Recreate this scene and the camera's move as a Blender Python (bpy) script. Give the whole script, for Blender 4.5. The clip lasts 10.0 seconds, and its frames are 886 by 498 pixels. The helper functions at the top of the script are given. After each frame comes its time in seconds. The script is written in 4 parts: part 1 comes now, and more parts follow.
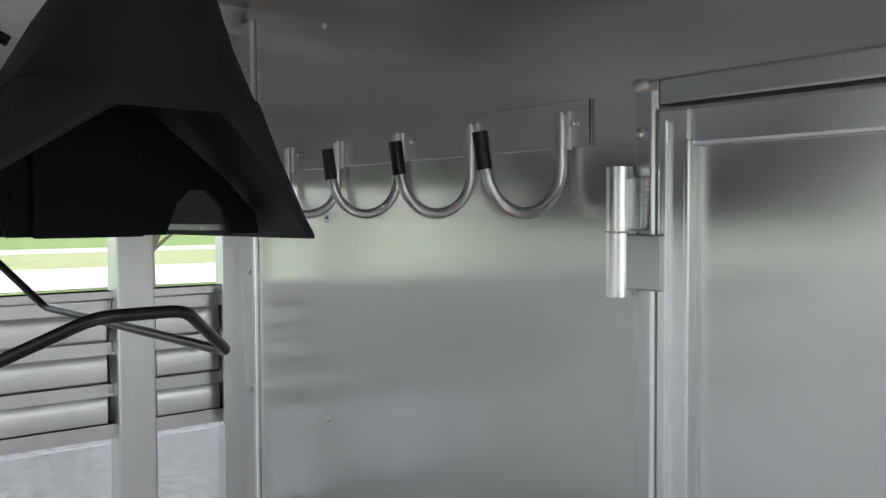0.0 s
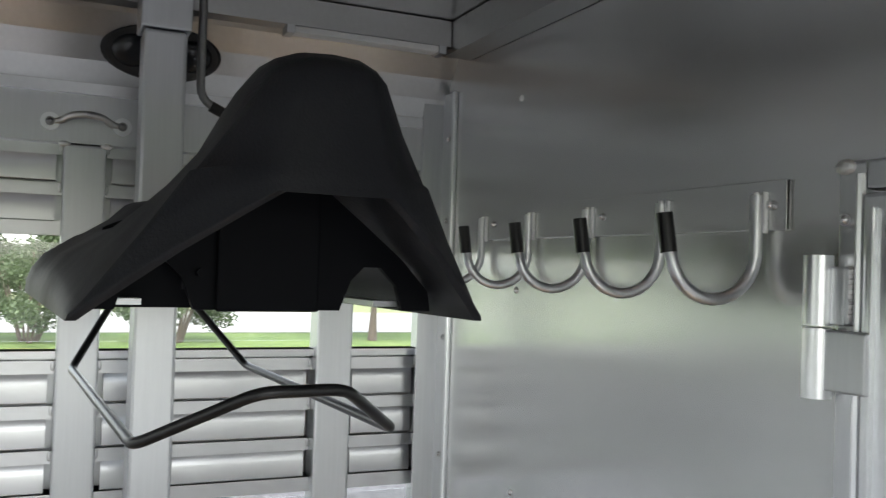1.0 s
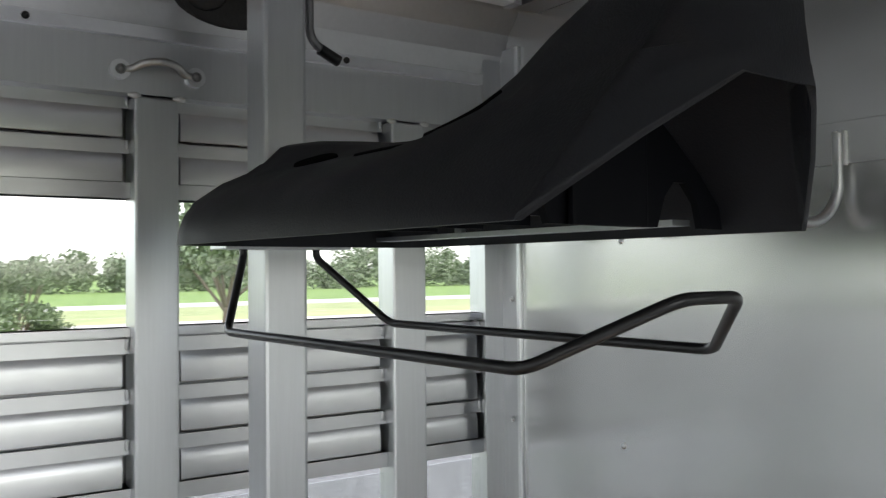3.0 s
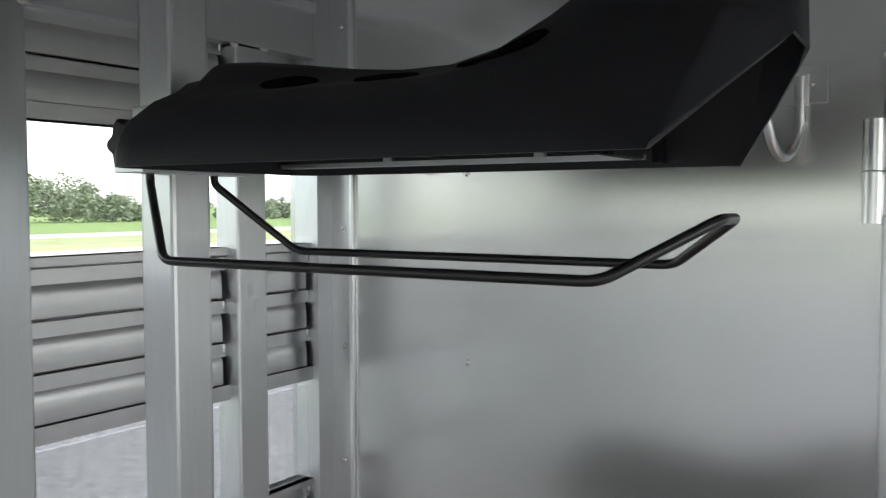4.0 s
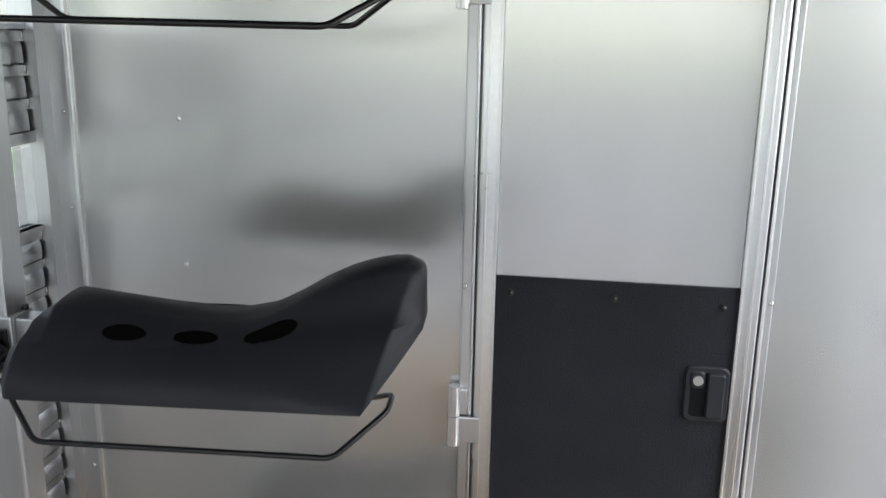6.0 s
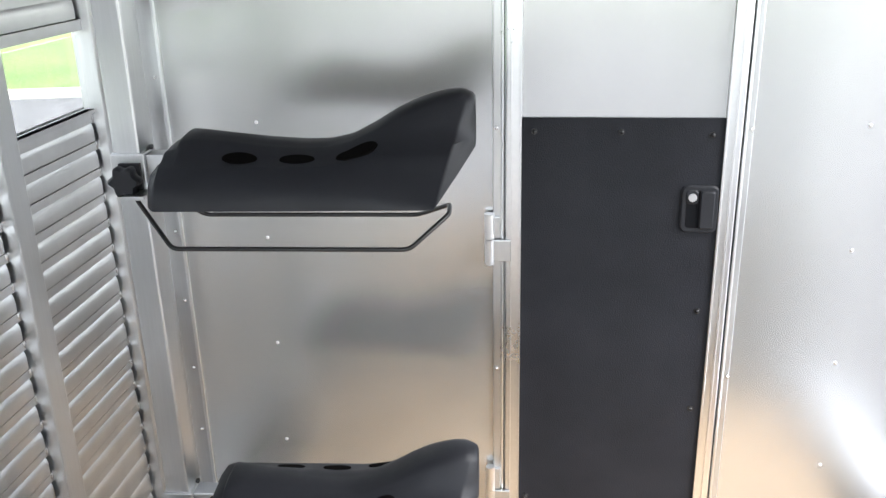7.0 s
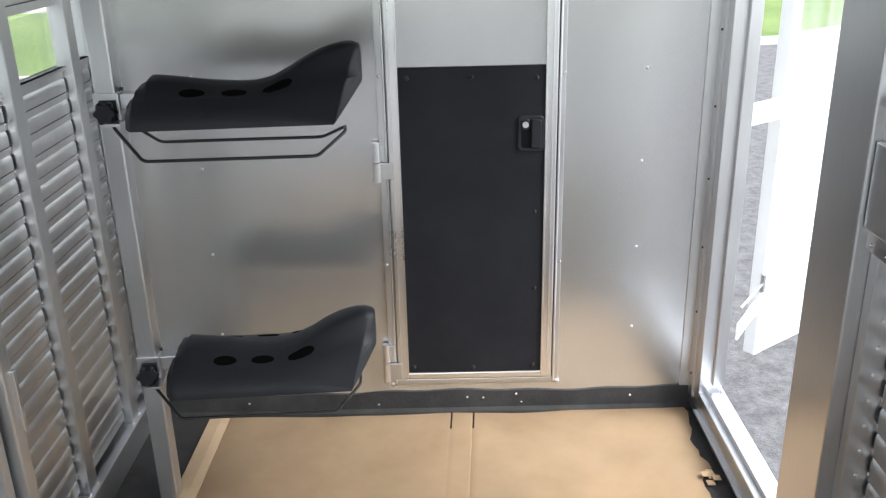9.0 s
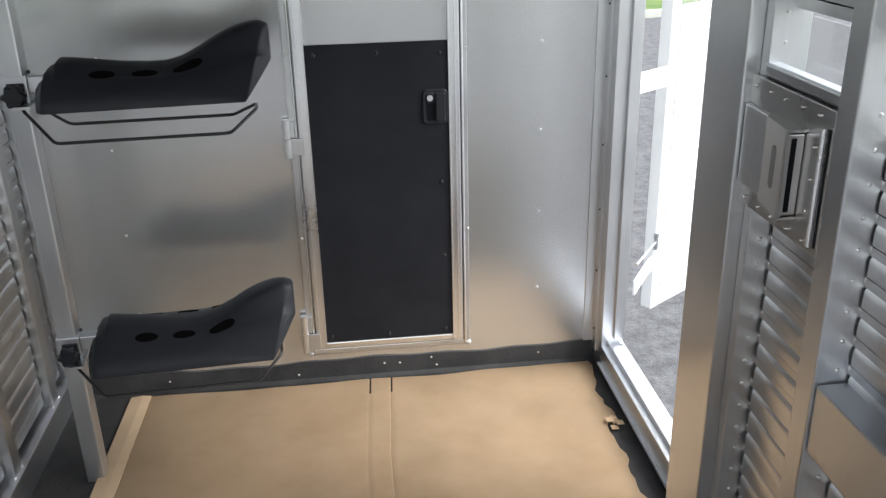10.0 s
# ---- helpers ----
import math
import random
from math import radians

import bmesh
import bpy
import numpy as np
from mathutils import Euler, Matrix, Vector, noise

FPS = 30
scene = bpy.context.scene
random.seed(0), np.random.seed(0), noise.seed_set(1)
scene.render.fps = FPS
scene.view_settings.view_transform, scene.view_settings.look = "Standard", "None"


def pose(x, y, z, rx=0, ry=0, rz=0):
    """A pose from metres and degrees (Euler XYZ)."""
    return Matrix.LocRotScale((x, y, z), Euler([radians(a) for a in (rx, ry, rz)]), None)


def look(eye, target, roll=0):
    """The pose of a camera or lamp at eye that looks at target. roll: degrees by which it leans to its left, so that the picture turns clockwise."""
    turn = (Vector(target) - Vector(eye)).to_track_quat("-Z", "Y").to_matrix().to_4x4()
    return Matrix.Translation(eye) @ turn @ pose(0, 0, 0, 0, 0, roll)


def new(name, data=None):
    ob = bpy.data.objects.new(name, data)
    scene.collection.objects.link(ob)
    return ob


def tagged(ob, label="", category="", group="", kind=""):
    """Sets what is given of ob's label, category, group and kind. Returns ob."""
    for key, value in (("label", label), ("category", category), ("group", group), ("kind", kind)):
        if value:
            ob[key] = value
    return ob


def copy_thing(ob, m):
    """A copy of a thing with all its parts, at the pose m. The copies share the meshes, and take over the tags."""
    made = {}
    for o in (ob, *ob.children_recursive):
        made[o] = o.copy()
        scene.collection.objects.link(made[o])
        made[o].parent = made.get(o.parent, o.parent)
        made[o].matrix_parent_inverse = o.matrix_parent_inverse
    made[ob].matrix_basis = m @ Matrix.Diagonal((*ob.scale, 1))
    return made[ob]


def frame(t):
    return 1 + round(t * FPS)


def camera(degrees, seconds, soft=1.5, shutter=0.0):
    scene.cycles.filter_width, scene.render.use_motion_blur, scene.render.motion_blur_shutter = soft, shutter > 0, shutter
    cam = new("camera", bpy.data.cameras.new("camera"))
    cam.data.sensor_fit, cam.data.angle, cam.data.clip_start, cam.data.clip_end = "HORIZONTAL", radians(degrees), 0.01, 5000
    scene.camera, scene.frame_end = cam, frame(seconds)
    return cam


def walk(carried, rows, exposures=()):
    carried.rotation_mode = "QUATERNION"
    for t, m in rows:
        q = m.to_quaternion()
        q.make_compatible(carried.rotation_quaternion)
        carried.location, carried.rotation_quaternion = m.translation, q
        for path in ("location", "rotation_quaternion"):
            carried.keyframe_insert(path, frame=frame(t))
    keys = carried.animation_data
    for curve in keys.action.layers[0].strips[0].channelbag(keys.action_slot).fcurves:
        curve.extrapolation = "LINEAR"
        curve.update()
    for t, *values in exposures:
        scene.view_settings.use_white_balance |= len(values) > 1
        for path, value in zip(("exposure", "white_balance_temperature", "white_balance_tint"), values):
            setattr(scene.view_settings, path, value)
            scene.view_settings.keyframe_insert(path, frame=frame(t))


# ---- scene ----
cam = camera(53.2, 10.0, 1.3, 0.15)
PATH = [
    (0, (1.471, -0.699, 1.912), (-0.103, 0.533, 1.834), -0.26),
    (0.5, (1.471, -0.696, 1.920), (-0.173, 0.444, 1.932), 0.69),
    (1, (1.479, -0.656, 1.936), (-0.347, 0.158, 1.978), 1.83),
    (1.5, (1.481, -0.627, 1.927), (-0.454, -0.123, 1.935), 1.30),
    (2, (1.471, -0.628, 1.902), (-0.497, -0.276, 1.846), 0.71),
    (2.5, (1.395, -0.775, 1.900), (-0.519, -0.202, 1.824), 2.64),
    (2.7, (1.327, -0.870, 1.869), (-0.501, -0.057, 1.863), 1.84),
    (3.8, (1.080, -1.152, 1.858), (-0.139, 0.431, 1.780), -1.20),
    (4, (1.047, -1.222, 1.854), (-0.053, 0.445, 1.755), -0.16),
    (4.5, (1.031, -1.448, 1.819), (0.336, 0.424, 1.701), -2.57),
    (5, (1.042, -1.568, 1.820), (0.672, 0.384, 1.596), -1.12),
    (5.5, (1.056, -1.648, 1.817), (0.822, 0.304, 1.448), 0.18),
    (6, (1.104, -1.774, 1.803), (0.835, 0.145, 1.307), 1.05),
    (6.2, (1.116, -1.842, 1.788), (0.801, 0.058, 1.249), 0.45),
    (7.3, (1.027, -2.286, 1.757), (0.846, -0.436, 1.019), -1.82),
    (7.5, (1.051, -2.350, 1.760), (0.921, -0.501, 1.009), -1.62),
    (8, (1.133, -2.520, 1.765), (1.142, -0.637, 1.093), 0.52),
    (8.5, (1.193, -2.734, 1.749), (1.140, -0.857, 1.059), 0.16),
    (9, (1.119, -2.928, 1.788), (1.111, -1.063, 1.065), -1.32),
    (9.5, (1.078, -3.042, 1.803), (1.190, -1.182, 1.078), -0.58),
    (10, (1.098, -3.057, 1.807), (1.296, -1.223, 1.034), -1.34),
]
EXPOSURES = [(0, 1.74), (0.5, 1.85), (1.0, 1.95), (1.5, 1.98), (2.2, 1.88), (2.7, 1.85), (4.0, 1.9), (5.5, 1.85), (6.0, 2.02), (7.3, 2.82), (8.0, 2.25), (8.5, 2.05), (9.0, 1.95), (9.5, 1.84), (10.0, 1.68)]
walk(cam, [(t, look(eye, target, roll)) for t, eye, target, roll in PATH], EXPOSURES)


# ---- world, sun, exposure ----
world = bpy.data.worlds.new("sky")
scene.world = world
world.use_nodes = True
wn = world.node_tree.nodes
sky = wn.new("ShaderNodeTexSky")
sky.sky_type, sky.sun_disc = "NISHITA", False
sky.sun_elevation, sky.sun_rotation = radians(50), radians(107)
sky.air_density, sky.dust_density, sky.ozone_density = 1.0, 1.2, 1.0
soft_sky = wn.new("ShaderNodeHueSaturation")
soft_sky.inputs["Saturation"].default_value = 0.3
world.node_tree.links.new(sky.outputs["Color"], soft_sky.inputs["Color"])
world.node_tree.links.new(soft_sky.outputs["Color"], wn["Background"].inputs["Color"])
wn["Background"].inputs["Strength"].default_value = 0.15
sun = new("sun", bpy.data.lights.new("sun", "SUN"))
sun.data.energy, sun.data.angle, sun.data.color = 1.6, radians(35), (1.0, 0.99, 0.98)
sun.matrix_world = look((6.0, -1.8, 7.5), (0, 0, 0))


# ---- materials ----
def material(name, colour, rough=0.5, metal=0.0):
    mat = bpy.data.materials.new(name)
    mat.use_nodes = True
    b = mat.node_tree.nodes["Principled BSDF"]
    b.inputs["Base Color"].default_value = (*colour, 1)
    b.inputs["Roughness"].default_value = rough
    b.inputs["Metallic"].default_value = metal
    return mat


def node(mat, kind, **values):
    n = mat.node_tree.nodes.new("ShaderNode" + kind)
    for key, value in values.items():
        n.inputs[key.replace("_", " ")].default_value = value
    return n


def link(mat, a, out, b, into):
    mat.node_tree.links.new(a.outputs[out], b.inputs[into])


def coords(mat, scale=(1, 1, 1)):
    tc = node(mat, "TexCoord")
    mp = node(mat, "Mapping")
    mp.inputs["Scale"].default_value = scale
    link(mat, tc, "Object", mp, "Vector")
    return mp


def noisy(mat, scale, stretch=(1, 1, 1), detail=4.0, rough=0.6):
    n = node(mat, "TexNoise", Scale=scale, Detail=detail, Roughness=rough)
    link(mat, coords(mat, stretch), "Vector", n, "Vector")
    return n


def spread(mat, source, low, high, lo=0.3, hi=0.7):
    r = node(mat, "MapRange")
    r.inputs["From Min"].default_value, r.inputs["From Max"].default_value = lo, hi
    r.inputs["To Min"].default_value, r.inputs["To Max"].default_value = low, high
    link(mat, source, 0, r, "Value")
    return r


def tint(mat, source, dark, light, lo=0.3, hi=0.7):
    c = node(mat, "ValToRGB")
    c.color_ramp.elements[0].position, c.color_ramp.elements[1].position = lo, hi
    c.color_ramp.elements[0].color, c.color_ramp.elements[1].color = (*dark, 1), (*light, 1)
    link(mat, source, 0, c, "Fac")
    link(mat, c, "Color", mat.node_tree.nodes["Principled BSDF"], "Base Color")
    return c


def relief(mat, source, strength, distance):
    b = node(mat, "Bump", Strength=strength, Distance=distance)
    link(mat, source, 0, b, "Height")
    link(mat, b, "Normal", mat.node_tree.nodes["Principled BSDF"], "Normal")


def aluminium(name, colour, rough, stretch, patch=0.06, wave=0.02, fine=0.03):
    """Mill-finish aluminium: fine rolling grain, dull patches, slight waviness."""
    mat = material(name, colour, rough, 1.0)
    b = mat.node_tree.nodes["Principled BSDF"]
    big = noisy(mat, 2.2, detail=1)
    grain = noisy(mat, 60, stretch, 6)
    mixed = node(mat, "Math")
    mixed.operation = "ADD"
    if patch:
        link(mat, spread(mat, big, rough - patch, rough + patch), 0, mixed, 0)
        link(mat, spread(mat, grain, -fine, fine), 0, mixed, 1)
        link(mat, mixed, 0, b, "Roughness")
    tint(mat, grain, tuple(c * (1 - 2.3 * fine) for c in colour), tuple(min(1, c * 1.04) for c in colour))
    if wave:
        relief(mat, noisy(mat, 3.0, detail=2), wave, 0.05)
    return mat


M_SHEET = aluminium("aluminium_sheet", (0.665, 0.672, 0.67), 0.25, (5, 5, 0.08), 0.0, 0.0, 0.004)
M_SHEET.node_tree.nodes["Principled BSDF"].inputs["Metallic"].default_value = 0.82
tint(M_SHEET, noisy(M_SHEET, 2.6, (1.0, 1.0, 0.45), 3), (0.63, 0.637, 0.634), (0.7, 0.707, 0.706))
sheet_grain = node(M_SHEET, "CombineXYZ", X=1.0)
link(M_SHEET, sheet_grain, 0, M_SHEET.node_tree.nodes["Principled BSDF"], "Tangent")
M_SHEET.node_tree.nodes["Principled BSDF"].inputs["Anisotropic"].default_value = 0.65
M_TUBE = aluminium("aluminium_extrusion", (0.64, 0.65, 0.665), 0.36, (3, 3, 0.15), 0.07, 0.0, 0.012)
M_SLAT = aluminium("aluminium_slat", (0.66, 0.665, 0.675), 0.32, (2, 0.4, 2), 0.03, 0.0, 0.006)
slat_grain = node(M_SLAT, "CombineXYZ", Z=1.0)
link(M_SLAT, slat_grain, 0, M_SLAT.node_tree.nodes["Principled BSDF"], "Tangent")
M_SLAT.node_tree.nodes["Principled BSDF"].inputs["Anisotropic"].default_value = 0.3
tint(M_SLAT, noisy(M_SLAT, 5.0, (1.0, 1.0, 0.35), 4), (0.585, 0.585, 0.6), (0.72, 0.725, 0.73))
M_CEIL = aluminium("dull_aluminium", (0.55, 0.55, 0.545), 0.31, (2, 2, 2), 0.05, 0.02, 0.01)
M_BRIGHT = aluminium("polished_aluminium", (0.84, 0.85, 0.865), 0.3, (1, 1, 1), 0.03, 0.0, 0.008)
M_WELD = material("weld_bead", (0.8, 0.8, 0.79), 0.3, 1.0)
relief(M_WELD, noisy(M_WELD, 220), 0.8, 0.003)
M_STEEL = aluminium("stainless_steel", (0.62, 0.61, 0.6), 0.3, (0.3, 4, 0.3), 0.04, 0.0, 0.006)
M_DULL = material("dull_steel", (0.3, 0.3, 0.3), 0.45, 1.0)
M_SCREW = material("screw_head", (0.75, 0.75, 0.75), 0.25, 1.0)
M_PLASTIC = material("black_moulded_plastic", (0.0165, 0.0176, 0.022), 0.5)
relief(M_PLASTIC, noisy(M_PLASTIC, 420, detail=2), 0.22, 0.002)
link(M_PLASTIC, spread(M_PLASTIC, noisy(M_PLASTIC, 6), 0.42, 0.62), 0, M_PLASTIC.node_tree.nodes["Principled BSDF"], "Roughness")
M_KICK = material("black_textured_liner", (0.018, 0.019, 0.021), 0.52)
relief(M_KICK, noisy(M_KICK, 260, detail=4), 0.45, 0.003)
tint(M_KICK, noisy(M_KICK, 5), (0.0098, 0.011, 0.015), (0.0165, 0.018, 0.0235))
for dark_mat in (M_PLASTIC, M_KICK):
    dark_mat.node_tree.nodes["Principled BSDF"].inputs["Specular IOR Level"].default_value = 0.3
M_KICK.node_tree.nodes["Principled BSDF"].inputs["Specular IOR Level"].default_value = 0.22
M_ROD = material("black_coated_rod", (0.013, 0.013, 0.014), 0.3)
# black darkened below the shell's plastic, with cavity shade put into the colour
M_CAVITY_SHADE = material("cavity_shade_black", (0.005, 0.0055, 0.0075), 0.6)
M_CAVITY_SHADE.node_tree.nodes["Principled BSDF"].inputs["Specular IOR Level"].default_value = 0.12
# near-black that paints the shade inside the rack's oval openings
M_OPENING_SHADE = material("opening_shade_black", (0.003, 0.0025, 0.0025), 1.0)
M_OPENING_SHADE.node_tree.nodes["Principled BSDF"].inputs["Specular IOR Level"].default_value = 0.05
M_RUBBER = material("black_rubber", (0.022, 0.022, 0.023), 0.7)
relief(M_RUBBER, noisy(M_RUBBER, 90), 0.5, 0.004)
tint(M_RUBBER, noisy(M_RUBBER, 7, detail=6), (0.016, 0.016, 0.017), (0.045, 0.044, 0.043))
M_CARD = material("corrugated_cardboard", (0.5, 0.34, 0.19), 0.85)
tint(M_CARD, noisy(M_CARD, 3.5, (1, 1, 1), 7), (0.47, 0.337, 0.207), (0.58, 0.43, 0.278))
card_flutes = node(M_CARD, "TexWave", Scale=55.0, Distortion=0.3)
link(M_CARD, coords(M_CARD), "Vector", card_flutes, "Vector")
relief(M_CARD, card_flutes, 0.05, 0.001)
M_EDGE = material("cut_cardboard", (0.42, 0.3, 0.18), 0.9)
M_WHITE = material("white_painted_aluminium", (0.8, 0.8, 0.8), 0.35)
tint(M_WHITE, noisy(M_WHITE, 4), (0.76, 0.77, 0.77), (0.83, 0.83, 0.82))
M_ASPHALT = material("asphalt", (0.06, 0.06, 0.062), 0.8)
tint(M_ASPHALT, noisy(M_ASPHALT, 9, detail=12, rough=0.82), (0.045, 0.045, 0.048), (0.19, 0.19, 0.195), 0.35, 0.68)
relief(M_ASPHALT, noisy(M_ASPHALT, 90, detail=4), 0.8, 0.01)
M_GRASS = material("mown_grass", (0.09, 0.17, 0.035), 0.9)
tint(M_GRASS, noisy(M_GRASS, 0.5, detail=9, rough=0.7), (0.09, 0.165, 0.035), (0.2, 0.275, 0.08))
relief(M_GRASS, noisy(M_GRASS, 12, detail=6), 1.0, 0.08)
M_DRYGRASS = material("dry_grass", (0.3, 0.29, 0.14), 0.9)
tint(M_DRYGRASS, noisy(M_DRYGRASS, 0.4, detail=9, rough=0.7), (0.17, 0.21, 0.08), (0.3, 0.31, 0.15))
M_CONCRETE = material("pale_concrete", (0.5, 0.49, 0.46), 0.85)
tint(M_CONCRETE, noisy(M_CONCRETE, 2, detail=8), (0.42, 0.41, 0.39), (0.55, 0.54, 0.51))
M_LEAF = material("leaves", (0.06, 0.11, 0.03), 0.6)
leaf_pick = node(M_LEAF, "NewGeometry")
leaf_ramp = node(M_LEAF, "ValToRGB")
leaf_ramp.color_ramp.elements[0].color, leaf_ramp.color_ramp.elements[1].color = (0.05, 0.075, 0.038, 1), (0.145, 0.185, 0.1, 1)
link(M_LEAF, leaf_pick, "Random Per Island", leaf_ramp, "Fac")
link(M_LEAF, leaf_ramp, "Color", M_LEAF.node_tree.nodes["Principled BSDF"], "Base Color")
M_BARK = material("bark", (0.13, 0.1, 0.08), 0.9)
relief(M_BARK, noisy(M_BARK, 20, (1, 1, 0.2)), 1.0, 0.03)
M_YELLOW = material("yellow_paint", (0.75, 0.4, 0.03), 0.4)
M_DARK = material("dark_glass", (0.02, 0.022, 0.025), 0.1)
M_ORANGE = material("orange_paint", (0.7, 0.17, 0.03), 0.5)
M_GREYWALL = material("pale_siding", (0.65, 0.65, 0.63), 0.7)


def pane_material(name, haze, colour):
    mat = bpy.data.materials.new(name)
    mat.use_nodes = True
    tree = mat.node_tree
    tree.nodes.remove(tree.nodes["Principled BSDF"])
    out = tree.nodes["Material Output"]
    clear = node(mat, "BsdfTransparent", Color=(0.975, 0.985, 0.98, 1))
    gloss = node(mat, "BsdfGlossy", Color=(1, 1, 1, 1), Roughness=0.06)
    dust = node(mat, "BsdfDiffuse", Color=(*colour, 1))
    facing = node(mat, "LayerWeight", Blend=0.5)
    power = node(mat, "Math")
    power.operation = "POWER"
    power.inputs[1].default_value = 4.0
    link(mat, facing, "Facing", power, 0)
    fres = spread(mat, power, 0.03, 0.5, 0.0, 1.0)
    a, b = node(mat, "MixShader"), node(mat, "MixShader")
    smear = spread(mat, noisy(mat, 8, (1, 1, 0.3), 9, 0.75), 0.0, haze, 0.38, 0.75)
    link(mat, smear, 0, a, 0)
    tree.links.new(clear.outputs[0], a.inputs[1])
    tree.links.new(dust.outputs[0], a.inputs[2])
    link(mat, fres, 0, b, 0)
    tree.links.new(a.outputs[0], b.inputs[1])
    tree.links.new(gloss.outputs[0], b.inputs[2])
    tree.links.new(b.outputs[0], out.inputs["Surface"])
    return mat


M_PANE = pane_material("acrylic_pane", 0.05, (0.7, 0.72, 0.72))
M_PANE_DIRTY = pane_material("scuffed_acrylic_pane", 0.27, (0.62, 0.66, 0.67))


# ---- mesh helpers ----
def part(name, bm, mat, parent=None, label="", bevel=0.0, smooth=False):
    me = bpy.data.meshes.new(name)
    if bevel:
        bmesh.ops.bevel(bm, geom=list(bm.edges), offset=bevel, segments=2, profile=0.6, affect="EDGES", clamp_overlap=True)
    bmesh.ops.recalc_face_normals(bm, faces=bm.faces)
    bm.to_mesh(me)
    bm.free()
    me.materials.append(mat)
    if smooth:
        me.polygons.foreach_set("use_smooth", [True] * len(me.polygons))
        me.set_sharp_from_angle(angle=radians(40))
    ob = new(name, me)
    if parent is not None:
        ob.parent = parent
    if label:
        tagged(ob, label)
    return ob


def empty(name, label, category, group="", kind="", at=(0, 0, 0)):
    ob = new(name)
    ob.location = at
    return tagged(ob, label, category, group, kind)


def at_origin(ob, parent):
    ob.matrix_parent_inverse = Matrix.Translation(parent.location).inverted()
    return ob


def box(lo, hi, bm=None):
    bm = bm or bmesh.new()
    made = bmesh.ops.create_cube(bm, size=1.0)["verts"]
    for v in made:
        v.co = Vector([(lo[i] + hi[i]) / 2 + v.co[i] * (hi[i] - lo[i]) for i in range(3)])
    return bm


def cyl(a, b, r, bm=None, n=16, r2=None):
    bm = bm or bmesh.new()
    a, b = Vector(a), Vector(b)
    m = Matrix.Translation((a + b) / 2) @ (b - a).to_track_quat("Z", "Y").to_matrix().to_4x4()
    bmesh.ops.create_cone(bm, cap_ends=True, segments=n, radius1=r, radius2=r if r2 is None else r2, depth=(b - a).length, matrix=m)
    return bm


def ball(c, r, bm=None, scale=(1, 1, 1), u=12, v=8):
    bm = bm or bmesh.new()
    bmesh.ops.create_uvsphere(bm, u_segments=u, v_segments=v, radius=r, matrix=Matrix.Translation(c) @ Matrix.Diagonal((*scale, 1)))
    return bm


def rounded(points, radius, steps=4):
    """A polyline with its corners rounded."""
    pts = [Vector(p) for p in points]
    out = [pts[0]]
    for a, b, c in zip(pts, pts[1:], pts[2:]):
        d = min(radius, (a - b).length * 0.45, (c - b).length * 0.45)
        p, q = b + (a - b).normalized() * d, b + (c - b).normalized() * d
        for i in range(steps + 1):
            s = i / steps
            out.append(p * (1 - s) ** 2 + b * 2 * s * (1 - s) + q * s * s)
    out.append(pts[-1])
    return out


def rod(points, r, bm=None, n=10):
    """A round bar along a polyline."""
    bm = bm or bmesh.new()
    pts = [Vector(p) for p in points]
    rings, side = [], None
    for i, p in enumerate(pts):
        d = (pts[min(i + 1, len(pts) - 1)] - pts[max(i - 1, 0)]).normalized()
        if side is None:
            side = d.orthogonal().normalized()
        side = (side - d * side.dot(d)).normalized()
        up = d.cross(side)
        rings.append([bm.verts.new(p + r * (math.cos(2 * math.pi * k / n) * side + math.sin(2 * math.pi * k / n) * up)) for k in range(n)])
    for a, b in zip(rings, rings[1:]):
        for k in range(n):
            bm.faces.new((a[k], a[(k + 1) % n], b[(k + 1) % n], b[k]))
    bm.faces.new(rings[0][::-1])
    bm.faces.new(rings[-1])
    return bm


def extrude_yz(profile, x0, x1, bm=None):
    """A closed (y, z) outline drawn out along x."""
    bm = bm or bmesh.new()
    a = [bm.verts.new((x0, y, z)) for y, z in profile]
    b = [bm.verts.new((x1, y, z)) for y, z in profile]
    n = len(profile)
    for k in range(n):
        bm.faces.new((a[k], a[(k + 1) % n], b[(k + 1) % n], b[k]))
    bm.faces.new(a)
    bm.faces.new(b[::-1])
    return bm


def screw(at, normal, r=0.006, name="screw", parent=None, mat=None):
    at, normal = Vector(at), Vector(normal)
    bm = cyl(at - normal * 0.004, at + normal * 0.002, r, n=10)
    bmesh.ops.create_uvsphere(bm, u_segments=10, v_segments=5, radius=r * 0.75, matrix=Matrix.Translation(at + normal * 0.001) @ Matrix.Diagonal((1, 1, 1, 1)))
    return part(name, bm, mat or M_SCREW, parent, smooth=True)


# ---- the trailer's shell ----
W, L, TOP = 2.03, 3.4, 2.31        # inside width, length and height
GROUND = -0.45
DX0, DX1, DZ0, DZ1 = 0.897, 1.526, 0.112, 2.042   # opening of the inner door

wall_front = empty("wall_front", "brushed aluminium sheet bulkhead wall with rivets", "wall", kind="structure")
for lo, hi in (((-0.1, 0, 0), (DX0, 0.03, 2.42)), ((DX1, 0, 0), (2.13, 0.03, 2.42)), ((DX0, 0, DZ1), (DX1, 0.03, 2.42)), ((DX0, 0, 0), (DX1, 0.03, DZ0))):
    part("sheet", box(lo, hi), M_SHEET, wall_front)
